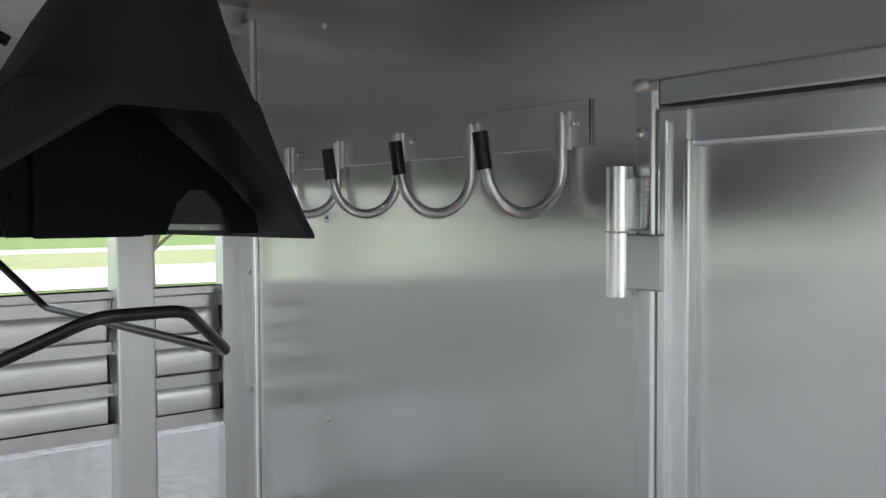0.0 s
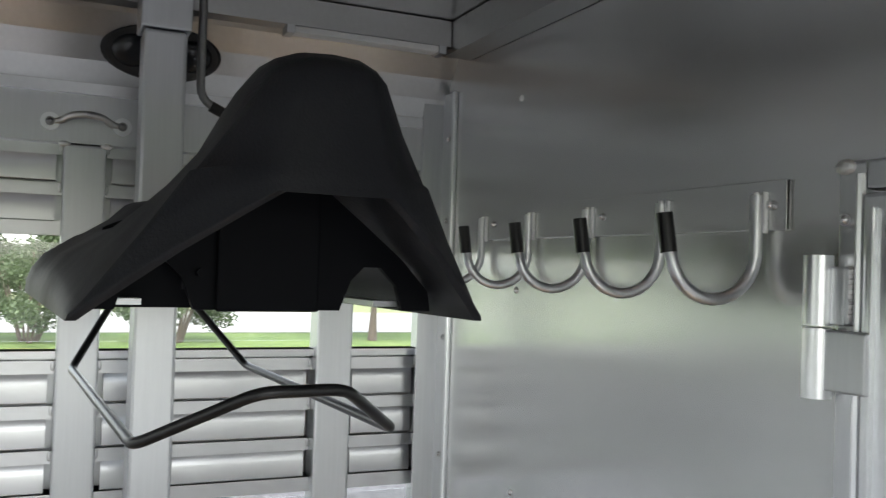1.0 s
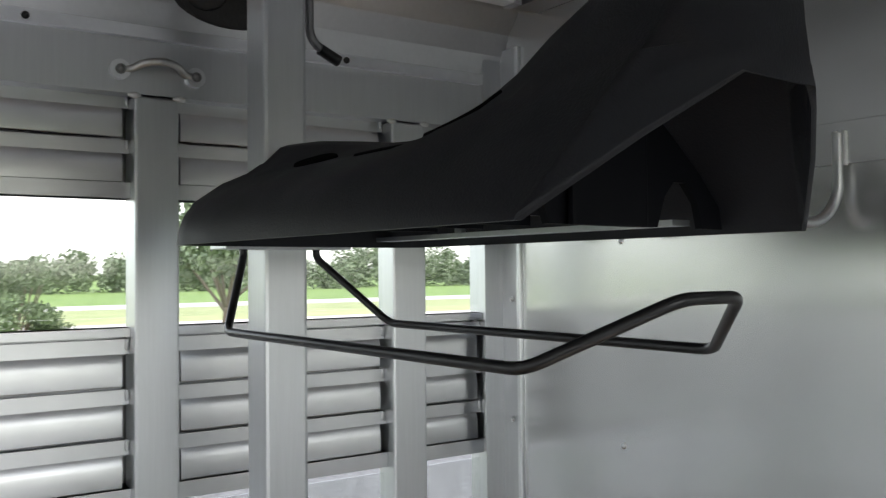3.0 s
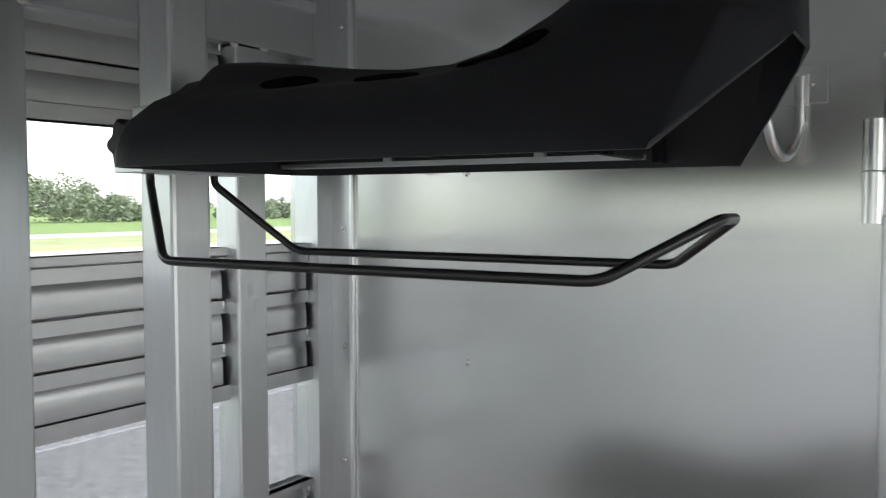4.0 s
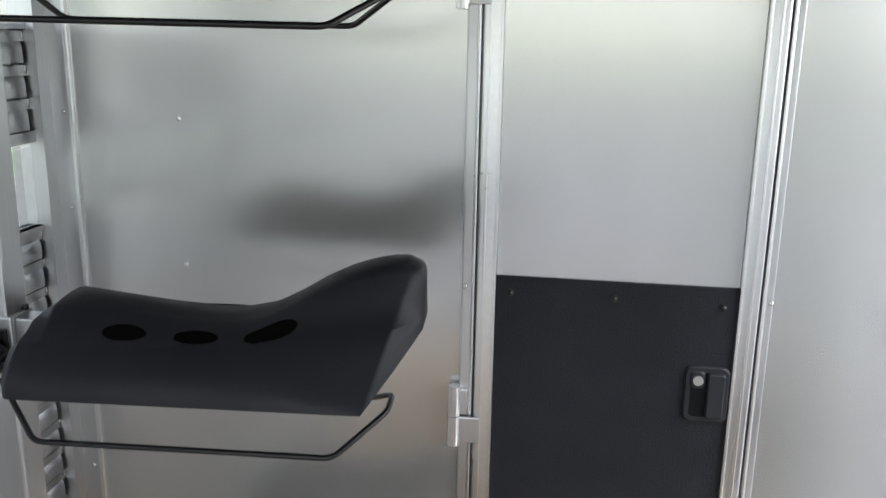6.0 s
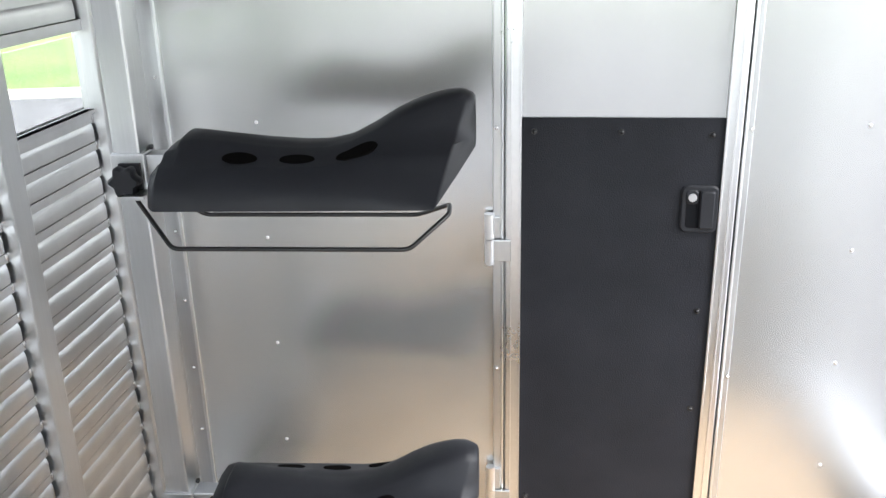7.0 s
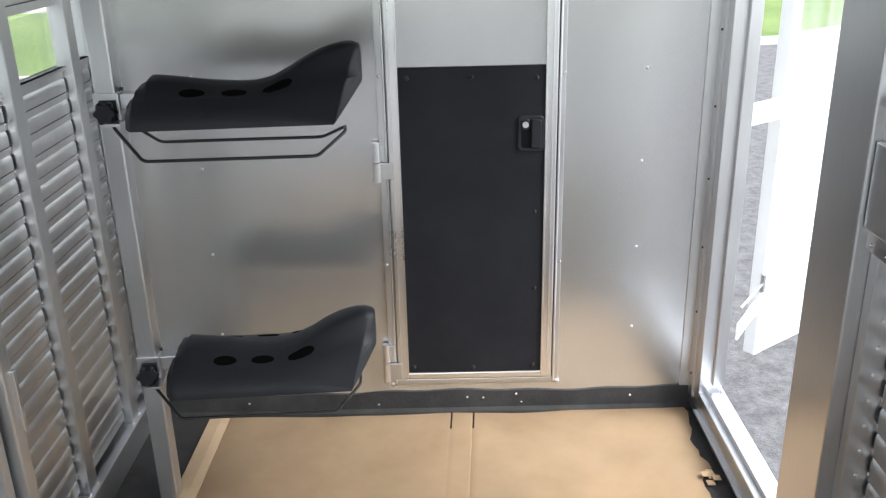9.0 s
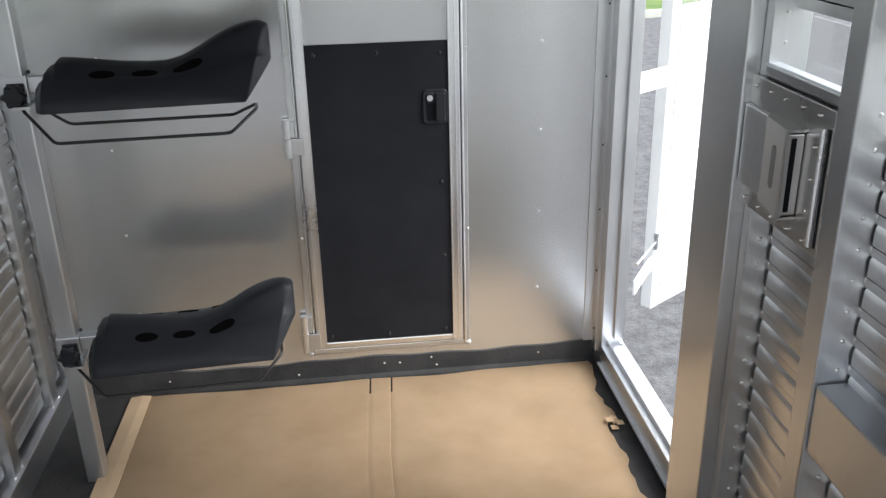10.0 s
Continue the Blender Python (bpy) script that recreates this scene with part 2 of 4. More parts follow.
for x, zs in ((0.288, (0.335, 0.65, 0.965, 1.28, 1.597, 1.905, 2.2)), (1.793, (0.334, 0.647, 0.962, 1.278, 1.597, 1.905, 2.2))):
    for z in zs:
        part("rivet", ball((x, -0.0005, z), 0.0052, scale=(1, 0.6, 1), u=8, v=5), M_BRIGHT, wall_front, smooth=True)
# corner trim with screws
trim_left = empty("trim_1", "bright aluminium corner angle with small screws", "trim", kind="structure")
part("angle", box((0.0, -0.006, 0.06), (0.046, 0.0, 2.25)), M_TUBE, trim_left, bevel=0.0015)
part("lip", box((0.0465, -0.009, 0.06), (0.055, 0.0, 2.25)), M_BRIGHT, trim_left, bevel=0.0025)
part("side", box((0.0, -0.045, 0.06), (0.006, -0.006, 2.25)), M_TUBE, trim_left)
for z in (2.167, 2.02, 1.812, 1.604, 1.397, 1.19, 0.98, 0.775, 0.565, 0.36, 0.15):
    screw((0.034, -0.007, z), (0, -1, 0), 0.005, parent=trim_left)
trim_right = empty("trim_2", "aluminium corner angle with small screws", "trim", kind="structure")
part("angle", box((1.985, -0.006, 0.06), (2.03, 0.0, 2.25)), M_TUBE, trim_right, bevel=0.0015)
part("side", box((2.02, -0.05, 0.06), (2.03, -0.006, 2.25)), M_TUBE, trim_right)
for z in (1.9, 1.65, 1.4, 1.15, 0.9, 0.65, 0.4, 0.15):
    screw((2.019, -0.03, z), (-1, 0, 0), 0.004, parent=trim_right, mat=M_RUBBER)
# base strip where the floor mat turns up
bm = bmesh.new()
rows_ = []
for i in range(61):
    x = 0.0 + W * i / 60
    h = 0.078 + 0.004 * math.sin(x * 7) + 0.003 * math.sin(x * 23)
    rows_.append([bm.verts.new(p) for p in ((x, -0.03, 0.002), (x, -0.012, 0.012), (x, -0.007, h), (x, -0.001, h), (x, -0.001, 0.002))])
for a, b in zip(rows_, rows_[1:]):
    for k in range(4):
        bm.faces.new((a[k], a[k + 1], b[k + 1], b[k]))
base = tagged(part("baseboard", bm, M_RUBBER, smooth=True), "black rubber floor mat turned up the bulkhead", "baseboard", kind="structure")
for x, z in ((0.36, 0.045), (0.85, 0.03), (1.185, 0.055), (1.245, 0.052), (1.37, 0.065), (1.39, 0.03), (1.8, 0.05)):
    screw((x, -0.011, z), (0, -1, 0), 0.005, parent=base)

floor = tagged(part("floor", box((-0.1, -L, -0.08), (2.13, 0.03, 0.0)), M_RUBBER), "black rubber mat trailer floor", "floor", kind="structure")

# ceiling with sloped cove sides and roof bows in one mesh
bm = box((0.06, -L, 2.35), (1.97, 0.03, 2.39))
for s in (1, -1):
    x0 = 0.0 if s > 0 else W
    curve = [(-0.002, 2.2), (0.008, 2.24), (0.024, 2.275), (0.05, 2.31), (0.085, 2.338), (0.13, 2.352), (0.13, 2.375), (0.07, 2.36), (0.03, 2.33), (-0.01, 2.27), (-0.025, 2.2)]
    a = [bm.verts.new((x0 + s * x, 0.0, z)) for x, z in curve]
    b = [bm.verts.new((x0 + s * x, -L, z)) for x, z in curve]
    for k in range(len(curve)):
        j = (k + 1) % len(curve)
        bm.faces.new((a[k], a[j], b[j], b[k]))
    bm.faces.new(a)
    bm.faces.new(b[::-1])
for y in (-0.62, -1.24, -1.86, -2.48, -3.1):
    box((0.13, y - 0.02, 2.31), (1.9, y + 0.02, 2.349), bm)
box((0.1, -0.052, 2.296), (1.93, -0.002, 2.348), bm)
box((0.1, -L, 2.305), (0.135, -0.054, 2.348), bm)
box((1.895, -L, 2.305), (1.93, -0.054, 2.348), bm)
ceiling = tagged(part("ceiling", bm, M_CEIL), "aluminium ceiling with sloped sides and roof bows", "ceiling", kind="structure")

# unseen beam, added to keep bright low sky out of the bulkhead's reflection
rear_sky_block = tagged(part("rear_sky_block", box((-0.06, -L - 0.07, 2.15), (2.09, -L - 0.002, 2.42)), M_TUBE, bevel=0.004), "unseen aluminium beam added over the open rear end to block sky", "wall", kind="structure")


# ---- slatted side walls ----
PITCH = 0.0655
slat_mesh = {}


def slat_data(width):
    """One slat: a long bulged face above a flat land, with the bulge stopping short of the stiles."""
    key = round(width, 3)
    if key in slat_mesh:
        return slat_mesh[key]
    bm = bmesh.new()
    prof = [(-0.006, 0.0), (0.0034, 0.0003), (0.0046, 0.0016), (0.0048, 0.006), (0.0048, 0.017), (0.0045, 0.027), (0.0036, 0.0355), (0.0008, 0.0425), (-0.004, 0.0427)]
    rings = [[bm.verts.new((x, y, z)) for x, z in prof] for y in (0.010, width - 0.010)]
    for k in range(len(prof) - 1):
        bm.faces.new((rings[0][k], rings[0][k + 1], rings[1][k + 1], rings[1][k]))
    bm.faces.new(rings[0])
    bm.faces.new(rings[1][::-1])
    box((-0.004, 0, 0.0425), (0.0005, width, PITCH - 0.0035), bm)
    box((-0.012, 0.012, 0.002), (-0.0045, width - 0.012, 0.046), bm)
    for y in (0.003, width - 0.003):
        ball((0.001, y, 0.055), 0.004, bm, scale=(0.7, 0.8, 2.2), u=6, v=4)
    bmesh.ops.recalc_face_normals(bm, faces=bm.faces)
    me = bpy.data.meshes.new("slat")
    bm.to_mesh(me)
    bm.free()
    me.materials.append(M_SLAT)
    me.polygons.foreach_set("use_smooth", [True] * len(me.polygons))
    me.set_sharp_from_angle(angle=radians(18))
    slat_mesh[key] = me
    return me


def slats(parent, side, y0, y1, z0, z1):
    """Slats between two stiles (y0 < y1) from z0 up to z1. side +1: the left wall, -1: the right wall."""
    count = max(1, round((z1 - z0) / PITCH))
    for i in range(count):
        ob = new("slat", slat_data(y1 - y0))
        z = z0 + i * (z1 - z0) / count
        if side > 0:
            ob.matrix_world = Matrix.Translation((-0.032, y0, z))
        else:
            ob.matrix_world = Matrix.Translation((W + 0.032, y1, z)) @ pose(0, 0, 0, 0, 0, 180)
        ob.scale.z = (z1 - z0) / count / PITCH
        ob.parent = parent


def sx(side, a, b):
    """The x range of a piece a..b inside the face of a side wall."""
    return (a, b) if side > 0 else (W - b, W - a)


def side_box(side, a, b, y0, y1, z0, z1):
    lo, hi = sx(side, a, b)
    return box((lo, y0, z0), (hi, y1, z1))


Z_SILL, Z_LOW, Z_MID0, Z_MID1, Z_UP0, Z_UP1 = 0.105, 1.36, 1.541, 1.787, 1.967, 2.12


def bay(wall, side, stiles, y0, y1, pane_mat, windows):
    """Slats, rails and panes between y0 and y1, cut by the stiles' (low, high) ranges."""
    cuts = [y0] + [c for s in sorted(stiles) for c in s] + [y1]
    spans = [(cuts[i], cuts[i + 1]) for i in range(0, len(cuts), 2)]
    for a, b in spans:
        slats(wall, side, a, b, Z_SILL + 0.02, Z_LOW - 0.01)
        slats(wall, side, a, b, Z_MID0 + 0.024, Z_MID1 - 0.012)
        slats(wall, side, a, b, Z_UP0 + 0.022, Z_UP1 - 0.004)
    for name, lo, hi in (("rail", Z_LOW - 0.01, Z_LOW), ("rail", Z_MID0, Z_MID0 + 0.024), ("rail", Z_MID1 - 0.012, Z_MID1), ("rail", Z_UP0, Z_UP0 + 0.022)):
        part(name, side_box(side, -0.0615, -0.022, y0, y1, lo, hi), M_SLAT, wall)
    for s in stiles:
        part("stile", side_box(side, -0.05, 0.0, s[0], s[1], Z_SILL, Z_UP1 - 0.012), M_TUBE, wall, bevel=0.004)
        for z in (Z_SILL, Z_UP1 - 0.012):
            for y in s:
                part("weld", ball((W + 0.001 if side < 0 else -0.001, y, z), 0.006, scale=(0.7, 1.6, 0.8), u=8, v=5), M_WELD, wall, smooth=True)
    # outer skin behind the slats, with the panes between
    for lo, hi in ((-0.1, Z_LOW - 0.015), (Z_MID0 + 0.005, Z_MID1 - 0.004), (Z_UP0 + 0.005, 2.3)):
        part("skin", side_box(side, -0.072, -0.062, y0 - 0.02, y1 + 0.02, lo, hi), M_TUBE, wall)
    for k, (lo, hi) in enumerate(((Z_LOW - 0.015, Z_MID0 + 0.005), (Z_MID1 - 0.004, Z_UP0 + 0.005))):
        win = tagged(new(f"window_{windows + k}"), "clear acrylic window strip in the slatted trailer side" if k else "scuffed acrylic window strip in the slatted trailer side", "window", kind="structure")
        pane = part("pane", side_box(side, -0.037, -0.033, y0 - 0.015, y1 + 0.015, lo + 0.018, hi - 0.016), M_PANE if k else pane_mat, win)
        pane.visible_shadow = False


wall_left = empty("wall_left", "slatted aluminium trailer side with window strips", "wall", kind="structure")
bay(wall_left, 1, [(-0.228, -0.164), (-0.640, -0.578)], -0.988, -0.03, M_PANE_DIRTY, 1)
part("corner_stile", side_box(1, -0.06, 0.0, -0.03, 0.0, 0.0, 2.25), M_TUBE, wall_left)
part("bottom_rail", side_box(1, -0.06, 0.012, -L, -0.0, 0.0, Z_SILL), M_TUBE, wall_left, bevel=0.004)
part("header", side_box(1, -0.06, 0.0, -L, -0.0, Z_UP1 - 0.01, 2.205), M_TUBE, wall_left)
part("header_lip", side_box(1, -0.01, 0.012, -L, -0.05, 2.186, 2.203), M_BRIGHT, wall_left)
for y in (-0.318, -0.78):
    screw((0.013, y, 2.194), (1, 0, 0), 0.005, parent=wall_left, mat=M_RUBBER)
part("main_post", side_box(1, -0.06, 0.055, -1.07, -1.022, 0.0, 2.3), M_TUBE, wall_left, bevel=0.005)
part("jamb", side_box(1, -0.06, 0.02, -1.022, -0.988, 0.0, 2.2), M_TUBE, wall_left)
far_stiles = [(-1.5, -1.44), (-1.95, -1.89), (-2.4, -2.34), (-2.85, -2.79), (-3.25, -3.19)]
bay(wall_left, 1, far_stiles, -L, -1.09, M_PANE_DIRTY, 3)
part("second_stile", side_box(1, -0.05, 0.03, -1.12, -1.085, 0.1, 2.18), M_TUBE, wall_left, bevel=0.003)

wall_right = empty("wall_right", "slatted aluminium trailer side with door opening", "wall", kind="structure")
part("main_post", side_box(-1, -0.06, 0.064, -1.215, -1.005, 0.0, 2.3), M_TUBE, wall_right, bevel=0.005)
part("bottom_rail", side_box(-1, -0.06, 0.012, -L, -1.045, 0.0, Z_SILL), M_TUBE, wall_right, bevel=0.004)
part("header", side_box(-1, -0.06, 0.0, -L, -0.0, Z_UP1 - 0.01, 2.205), M_TUBE, wall_right)
part("upper_skin", side_box(-1, -0.075, -0.061, -L, 0.03, 2.08, 2.36), M_TUBE, wall_right)
bay(wall_right, -1, [(-1.624, -1.569), (-2.1, -2.04), (-2.6, -2.54), (-3.1, -3.04)], -L, -1.25, M_PANE, 5)
part("gate_stile", side_box(-1, -0.06, 0.028, -1.25, -1.217, 0.02, 2.18), M_TUBE, wall_right, bevel=0.003)
part("gate_post", side_box(-1, -0.056, 0.042, -1.628, -1.565, 0.02, 2.18), M_TUBE, wall_right, bevel=0.004)
for k in range(24):
    for y in (-1.25, -1.628):
        part("weld", ball((W + 0.004, y, 0.18 + 0.0645 * k), 0.0045, scale=(1.2, 0.8, 1.1), u=6, v=4), M_WELD, wall_right, smooth=True)
# opening of the side door
part("front_jamb", side_box(-1, -0.085, 0.0, -0.1, -0.0, 0.0, 2.2), M_TUBE, wall_right, bevel=0.003)
part("jamb_stop", side_box(-1, -0.085, -0.045, -0.12, -0.1, 0.14, 2.1), M_TUBE, wall_right, bevel=0.002)
part("sill", side_box(-1, -0.06, 0.0, -1.003, -0.1, 0.0, 0.105), M_TUBE, wall_right, bevel=0.003)
part("sill_step", side_box(-1, -0.085, -0.025, -1.003, -0.1, 0.05, 0.125), M_BRIGHT, wall_right, bevel=0.002)
part("sill_lip", side_box(-1, -0.012, 0.014, -1.003, -0.1, 0.028, 0.036), M_BRIGHT, wall_right)


# ---- inner door in the bulkhead ----
door = empty("door_1", "narrow aluminium bulkhead door with black lower liner, closed", "door", kind="structure")
f = empty("door_frame", "welded aluminium door frame on the bulkhead", "door frame", kind="structure")
for lo, hi in (((0.897, -0.008, 0.112), (0.926, 0.03, 2.042)), ((1.503, -0.008, 0.112), (1.526, 0.03, 2.042)), ((0.926, -0.008, 2.016), (1.503, 0.03, 2.042)), ((0.926, -0.008, 0.112), (1.503, 0.03, 0.134))):
    part("casing", box(lo, hi), M_TUBE, f, bevel=0.003)
part("stop", box((0.9265, 0.0215, 0.1345), (1.5025, 0.03, 2.0155)), M_TUBE, f)
for x in (0.9215, 1.5075):
    part("bead", cyl((x, -0.0085, 0.12), (x, -0.0085, 2.03), 0.0045, n=8), M_BRIGHT, f, smooth=True)
for lo, hi in (((0.930, -0.016, 0.138), (0.968, 0.02, 2.012)), ((1.463, -0.016, 0.138), (1.499, 0.02, 2.012)), ((0.968, -0.014, 1.974), (1.463, 0.02, 2.012)), ((0.968, -0.014, 0.138), (1.463, 0.02, 0.163))):
    part("rail", box(lo, hi), M_BRIGHT, door, bevel=0.004)
for lo, hi in (((0.9635, -0.02, 0.15), (0.9695, -0.012, 1.98)), ((1.4585, -0.02, 0.15), (1.4645, -0.012, 1.98)), ((0.94, -0.021, 0.15), (0.945, -0.012, 2.0)), ((1.48, -0.021, 0.15), (1.485, -0.012, 2.0))):
    part("ridge", box(lo, hi), M_BRIGHT, door, bevel=0.0015)
part("upper_panel", box((0.968, -0.006, 1.297), (1.463, 0.01, 1.974)), M_SHEET, door)
kick = part("liner", box((0.970, -0.012, 0.164), (1.462, 0.01, 1.297)), M_KICK, door, "black pebbled liner panel", bevel=0.002)
for x, z in ((1.0, 1.262), (1.213, 1.262), (1.43, 1.256), (1.428, 0.79), (1.432, 0.5), (1.43, 0.19), (1.21, 0.185), (0.99, 0.19)):
    screw((x, -0.013, z), (0, -1, 0), 0.008, parent=door, mat=M_ROD)
def rounded_plate(x0, x1, z0, z1, r, y0, y1, bm=None):
    """A flat plate in the bulkhead's plane with rounded corners, its front face slightly drawn in."""
    bm = bm or bmesh.new()
    outline = []
    for cx, cz, a0 in ((x1 - r, z1 - r, 0), (x0 + r, z1 - r, 90), (x0 + r, z0 + r, 180), (x1 - r, z0 + r, 270)):
        for k in range(6):
            a = radians(a0 + 18 * k)
            outline.append((cx + r * math.cos(a), cz + r * math.sin(a)))
    mx, mz = (x0 + x1) / 2, (z0 + z1) / 2
    rings = []
    for y, q in ((y1, 0.0), (y0 + 0.003, 0.0), (y0, 0.003)):
        rings.append([bm.verts.new((x - math.copysign(q, x - mx), y, z - math.copysign(q, z - mz))) for x, z in outline])
    for a, b in zip(rings, rings[1:]):
        for k in range(24):
            bm.faces.new((a[k], a[(k + 1) % 24], b[(k + 1) % 24], b[k]))
    bm.faces.new(rings[0][::-1])
    bm.faces.new(rings[-1])
    bmesh.ops.recalc_face_normals(bm, faces=bm.faces)
    return bm


latch = part("latch", rounded_plate(1.366, 1.456, 1.008, 1.13, 0.016, -0.021, -0.011), M_PLASTIC, door, "black plastic paddle latch")
# no hollow is cut: a black plate paints the recess's shade
part("recess", rounded_plate(1.376, 1.448, 1.018, 1.12, 0.01, -0.0216, -0.0205), M_CAVITY_SHADE, latch, "black plate standing in for shade in the recess")
part("lock_boss", rounded_plate(1.376, 1.408, 1.082, 1.12, 0.01, -0.024, -0.021), M_PLASTIC, latch)
part("paddle", rounded_plate(1.411, 1.446, 1.02, 1.118, 0.005, -0.03, -0.021), M_PLASTIC, latch, "hinged pull paddle")
part("lock_cylinder", cyl((1.392, -0.019, 1.101), (1.392, -0.0275, 1.101), 0.0105, n=16), M_BRIGHT, latch, "round metal lock", smooth=True)
for x in (0.906, 1.522):
    for z in (1.27, 1.99, 0.6):
        screw((x, -0.009, z), (0, -1, 0), 0.006, parent=f)
for lo, hi in ((1.83, 1.958), (0.912, 1.05), (0.135, 0.29)):
    h = empty("hinge", "welded aluminium barrel hinge on the door frame", "hinge", "bulkhead door hinges")
    mid = (lo + hi) / 2
    part("upper_barrel", cyl((0.889, -0.022, mid + 0.001), (0.889, -0.022, hi), 0.013, n=20), M_BRIGHT, h, smooth=True)
    part("lower_barrel", cyl((0.889, -0.022, lo), (0.889, -0.022, mid - 0.001), 0.013, n=20), M_BRIGHT, h, smooth=True)
    part("frame_leaf", box((0.892, -0.02, mid + 0.002), (0.916, -0.008, hi - 0.01)), M_TUBE, h, bevel=0.002)
    part("door_leaf", box((0.892, -0.026, lo + 0.008), (0.944, -0.017, mid - 0.002)), M_TUBE, h, bevel=0.002)
    bm = rod([(0.912 + 0.0008 * (k % 3), -0.012, mid + 0.008 + k * (hi - mid - 0.02) / 30) for k in range(31)], 0.0045, n=8)
    part("weld_bead", bm, M_WELD, h, smooth=True)


for x, z in ((0.905, 0.116), (1.522, 0.118), (0.905, 2.037), (1.522, 2.037), (0.955, 0.14), (1.466, 0.14)):
    part("weld", ball((x, -0.009, z), 0.009, scale=(1.2, 0.6, 0.8), u=10, v=6), M_WELD, f, smooth=True)
gh = empty("gate_hinge", "aluminium barrel hinge on the gate post", "hinge", at=(0.06, -1.047, 1.858))
for lo, hi in ((1.79, 1.857), (1.859, 1.927)):
    at_origin(part("barrel", cyl((0.068, -1.047, lo), (0.068, -1.047, hi), 0.013, n=20), M_BRIGHT, gh, smooth=True), gh)
at_origin(part("leaf", box((0.052, -1.047, 1.8), (0.06, -1.026, 1.917)), M_TUBE, gh), gh)
gb = empty("post_bolt", "round-headed bolt with washer in the post", "bolt", at=(0.055, -1.049, 1.468))
at_origin(part("washer", cyl((0.054, -1.049, 1.468), (0.059, -1.049, 1.468), 0.016, n=20), M_TUBE, gb), gb)
at_origin(part("head", ball((0.059, -1.049, 1.468), 0.01, scale=(0.6, 1, 1)), M_SCREW, gb, smooth=True), gb)
sl = empty("slide_bar", "thin aluminium slide bar on the gate post", "bar", at=(0.06, -1.03, 0.68))
at_origin(part("bar", box((0.053, -1.037, 0.59), (0.064, -1.022, 0.76)), M_BRIGHT, sl, bevel=0.002), sl)


# ---- bridle hooks ----
strip = empty("hook_rail", "aluminium strip with five welded bridle hooks with black tips", "hook rail", at=(0.6, 0, 2.0))


at_origin(part("plate", box((0.15, -0.005, 1.983), (0.832, 0.0, 2.033)), M_SHEET, strip, bevel=0.001), strip)
for x in (0.813, 0.52, 0.215):
    at_origin(screw((x, -0.006, 2.008), (0, -1, 0), 0.005, parent=strip), strip)
for x in (0.80, 0.648, 0.494, 0.340, 0.187):
    pts = [(x, -0.012, 2.018), (x, -0.012, 1.965)]
    for k in range(13):
        a = math.pi * k / 12
        pts.append((x - 0.02 * k / 12, -0.012 - 0.044 * (1 - math.cos(a)), 1.955 - 0.042 * math.sin(a)))
    pts.append((x - 0.022, -0.102, 1.962))
    hook = at_origin(part("hook", rod(pts, 0.0062, n=12), M_TUBE, strip, "bent aluminium rod hook", smooth=True), strip)
    at_origin(part("tip", rod([(x - 0.022, -0.1015, 1.958), (x - 0.026, -0.104, 1.992), (x - 0.0265, -0.1045, 1.997)], 0.0083, n=12), M_ROD, strip, "black rubber tip", smooth=True), strip)
    for side in (-1, 1):
        bm = rod([(x + side * (0.0058 + 0.0008 * (k % 2)), -0.0065, 1.981 + 0.0031 * k) for k in range(14)], 0.003, n=7)
        at_origin(part("weld_bead", bm, M_WELD, strip, smooth=True), strip)


# ---- saddle rack post and racks ----
post = empty("saddle_post", "square aluminium swivel post for saddle racks", "post", at=(0.206, -0.521, 0))
at_origin(part("tube", box((0.1775, -0.5495, 0.0), (0.2345, -0.4925, 2.246)), M_TUBE, post, bevel=0.005), post)
at_origin(part("sleeve", box((0.1725, -0.5545, 2.247), (0.2395, -0.4875, 2.345)), M_TUBE, post, bevel=0.003), post)

CY = -0.5115
# ridge height and half width of the ridge along the rack, from the post end to the pommel
RIDGE = [(0.246, 0.046, 0.045), (0.249, 0.066, 0.056), (0.262, 0.073, 0.060), (0.2655, 0.091, 0.060), (0.270, 0.096, 0.060), (0.290, 0.099, 0.058), (0.294, 0.113, 0.049), (0.299, 0.117, 0.047), (0.33, 0.116, 0.046), (0.38, 0.110, 0.046), (0.46, 0.099, 0.046), (0.53, 0.093, 0.046),
         (0.58, 0.094, 0.046), (0.63, 0.106, 0.046), (0.68, 0.130, 0.046), (0.72, 0.152, 0.046), (0.76, 0.169, 0.045), (0.80, 0.182, 0.044), (0.815, 0.185, 0.043), (0.83, 0.188, 0.042), (0.845, 0.189, 0.038), (0.858, 0.187, 0.034), (0.870, 0.179, 0.029), (0.877, 0.166, 0.025)]


RIDGE = [(x + 0.03 - 0.016 * (x - 0.246), z + 0.005 * max(0.0, min(1.0, (x - 0.65) / 0.12)), (0.74 + 0.26 * max(0.0, min(1.0, (x - 0.62) / 0.12), min(1.0, (0.34 - x) / 0.03))) * h) for x, z, h in RIDGE]


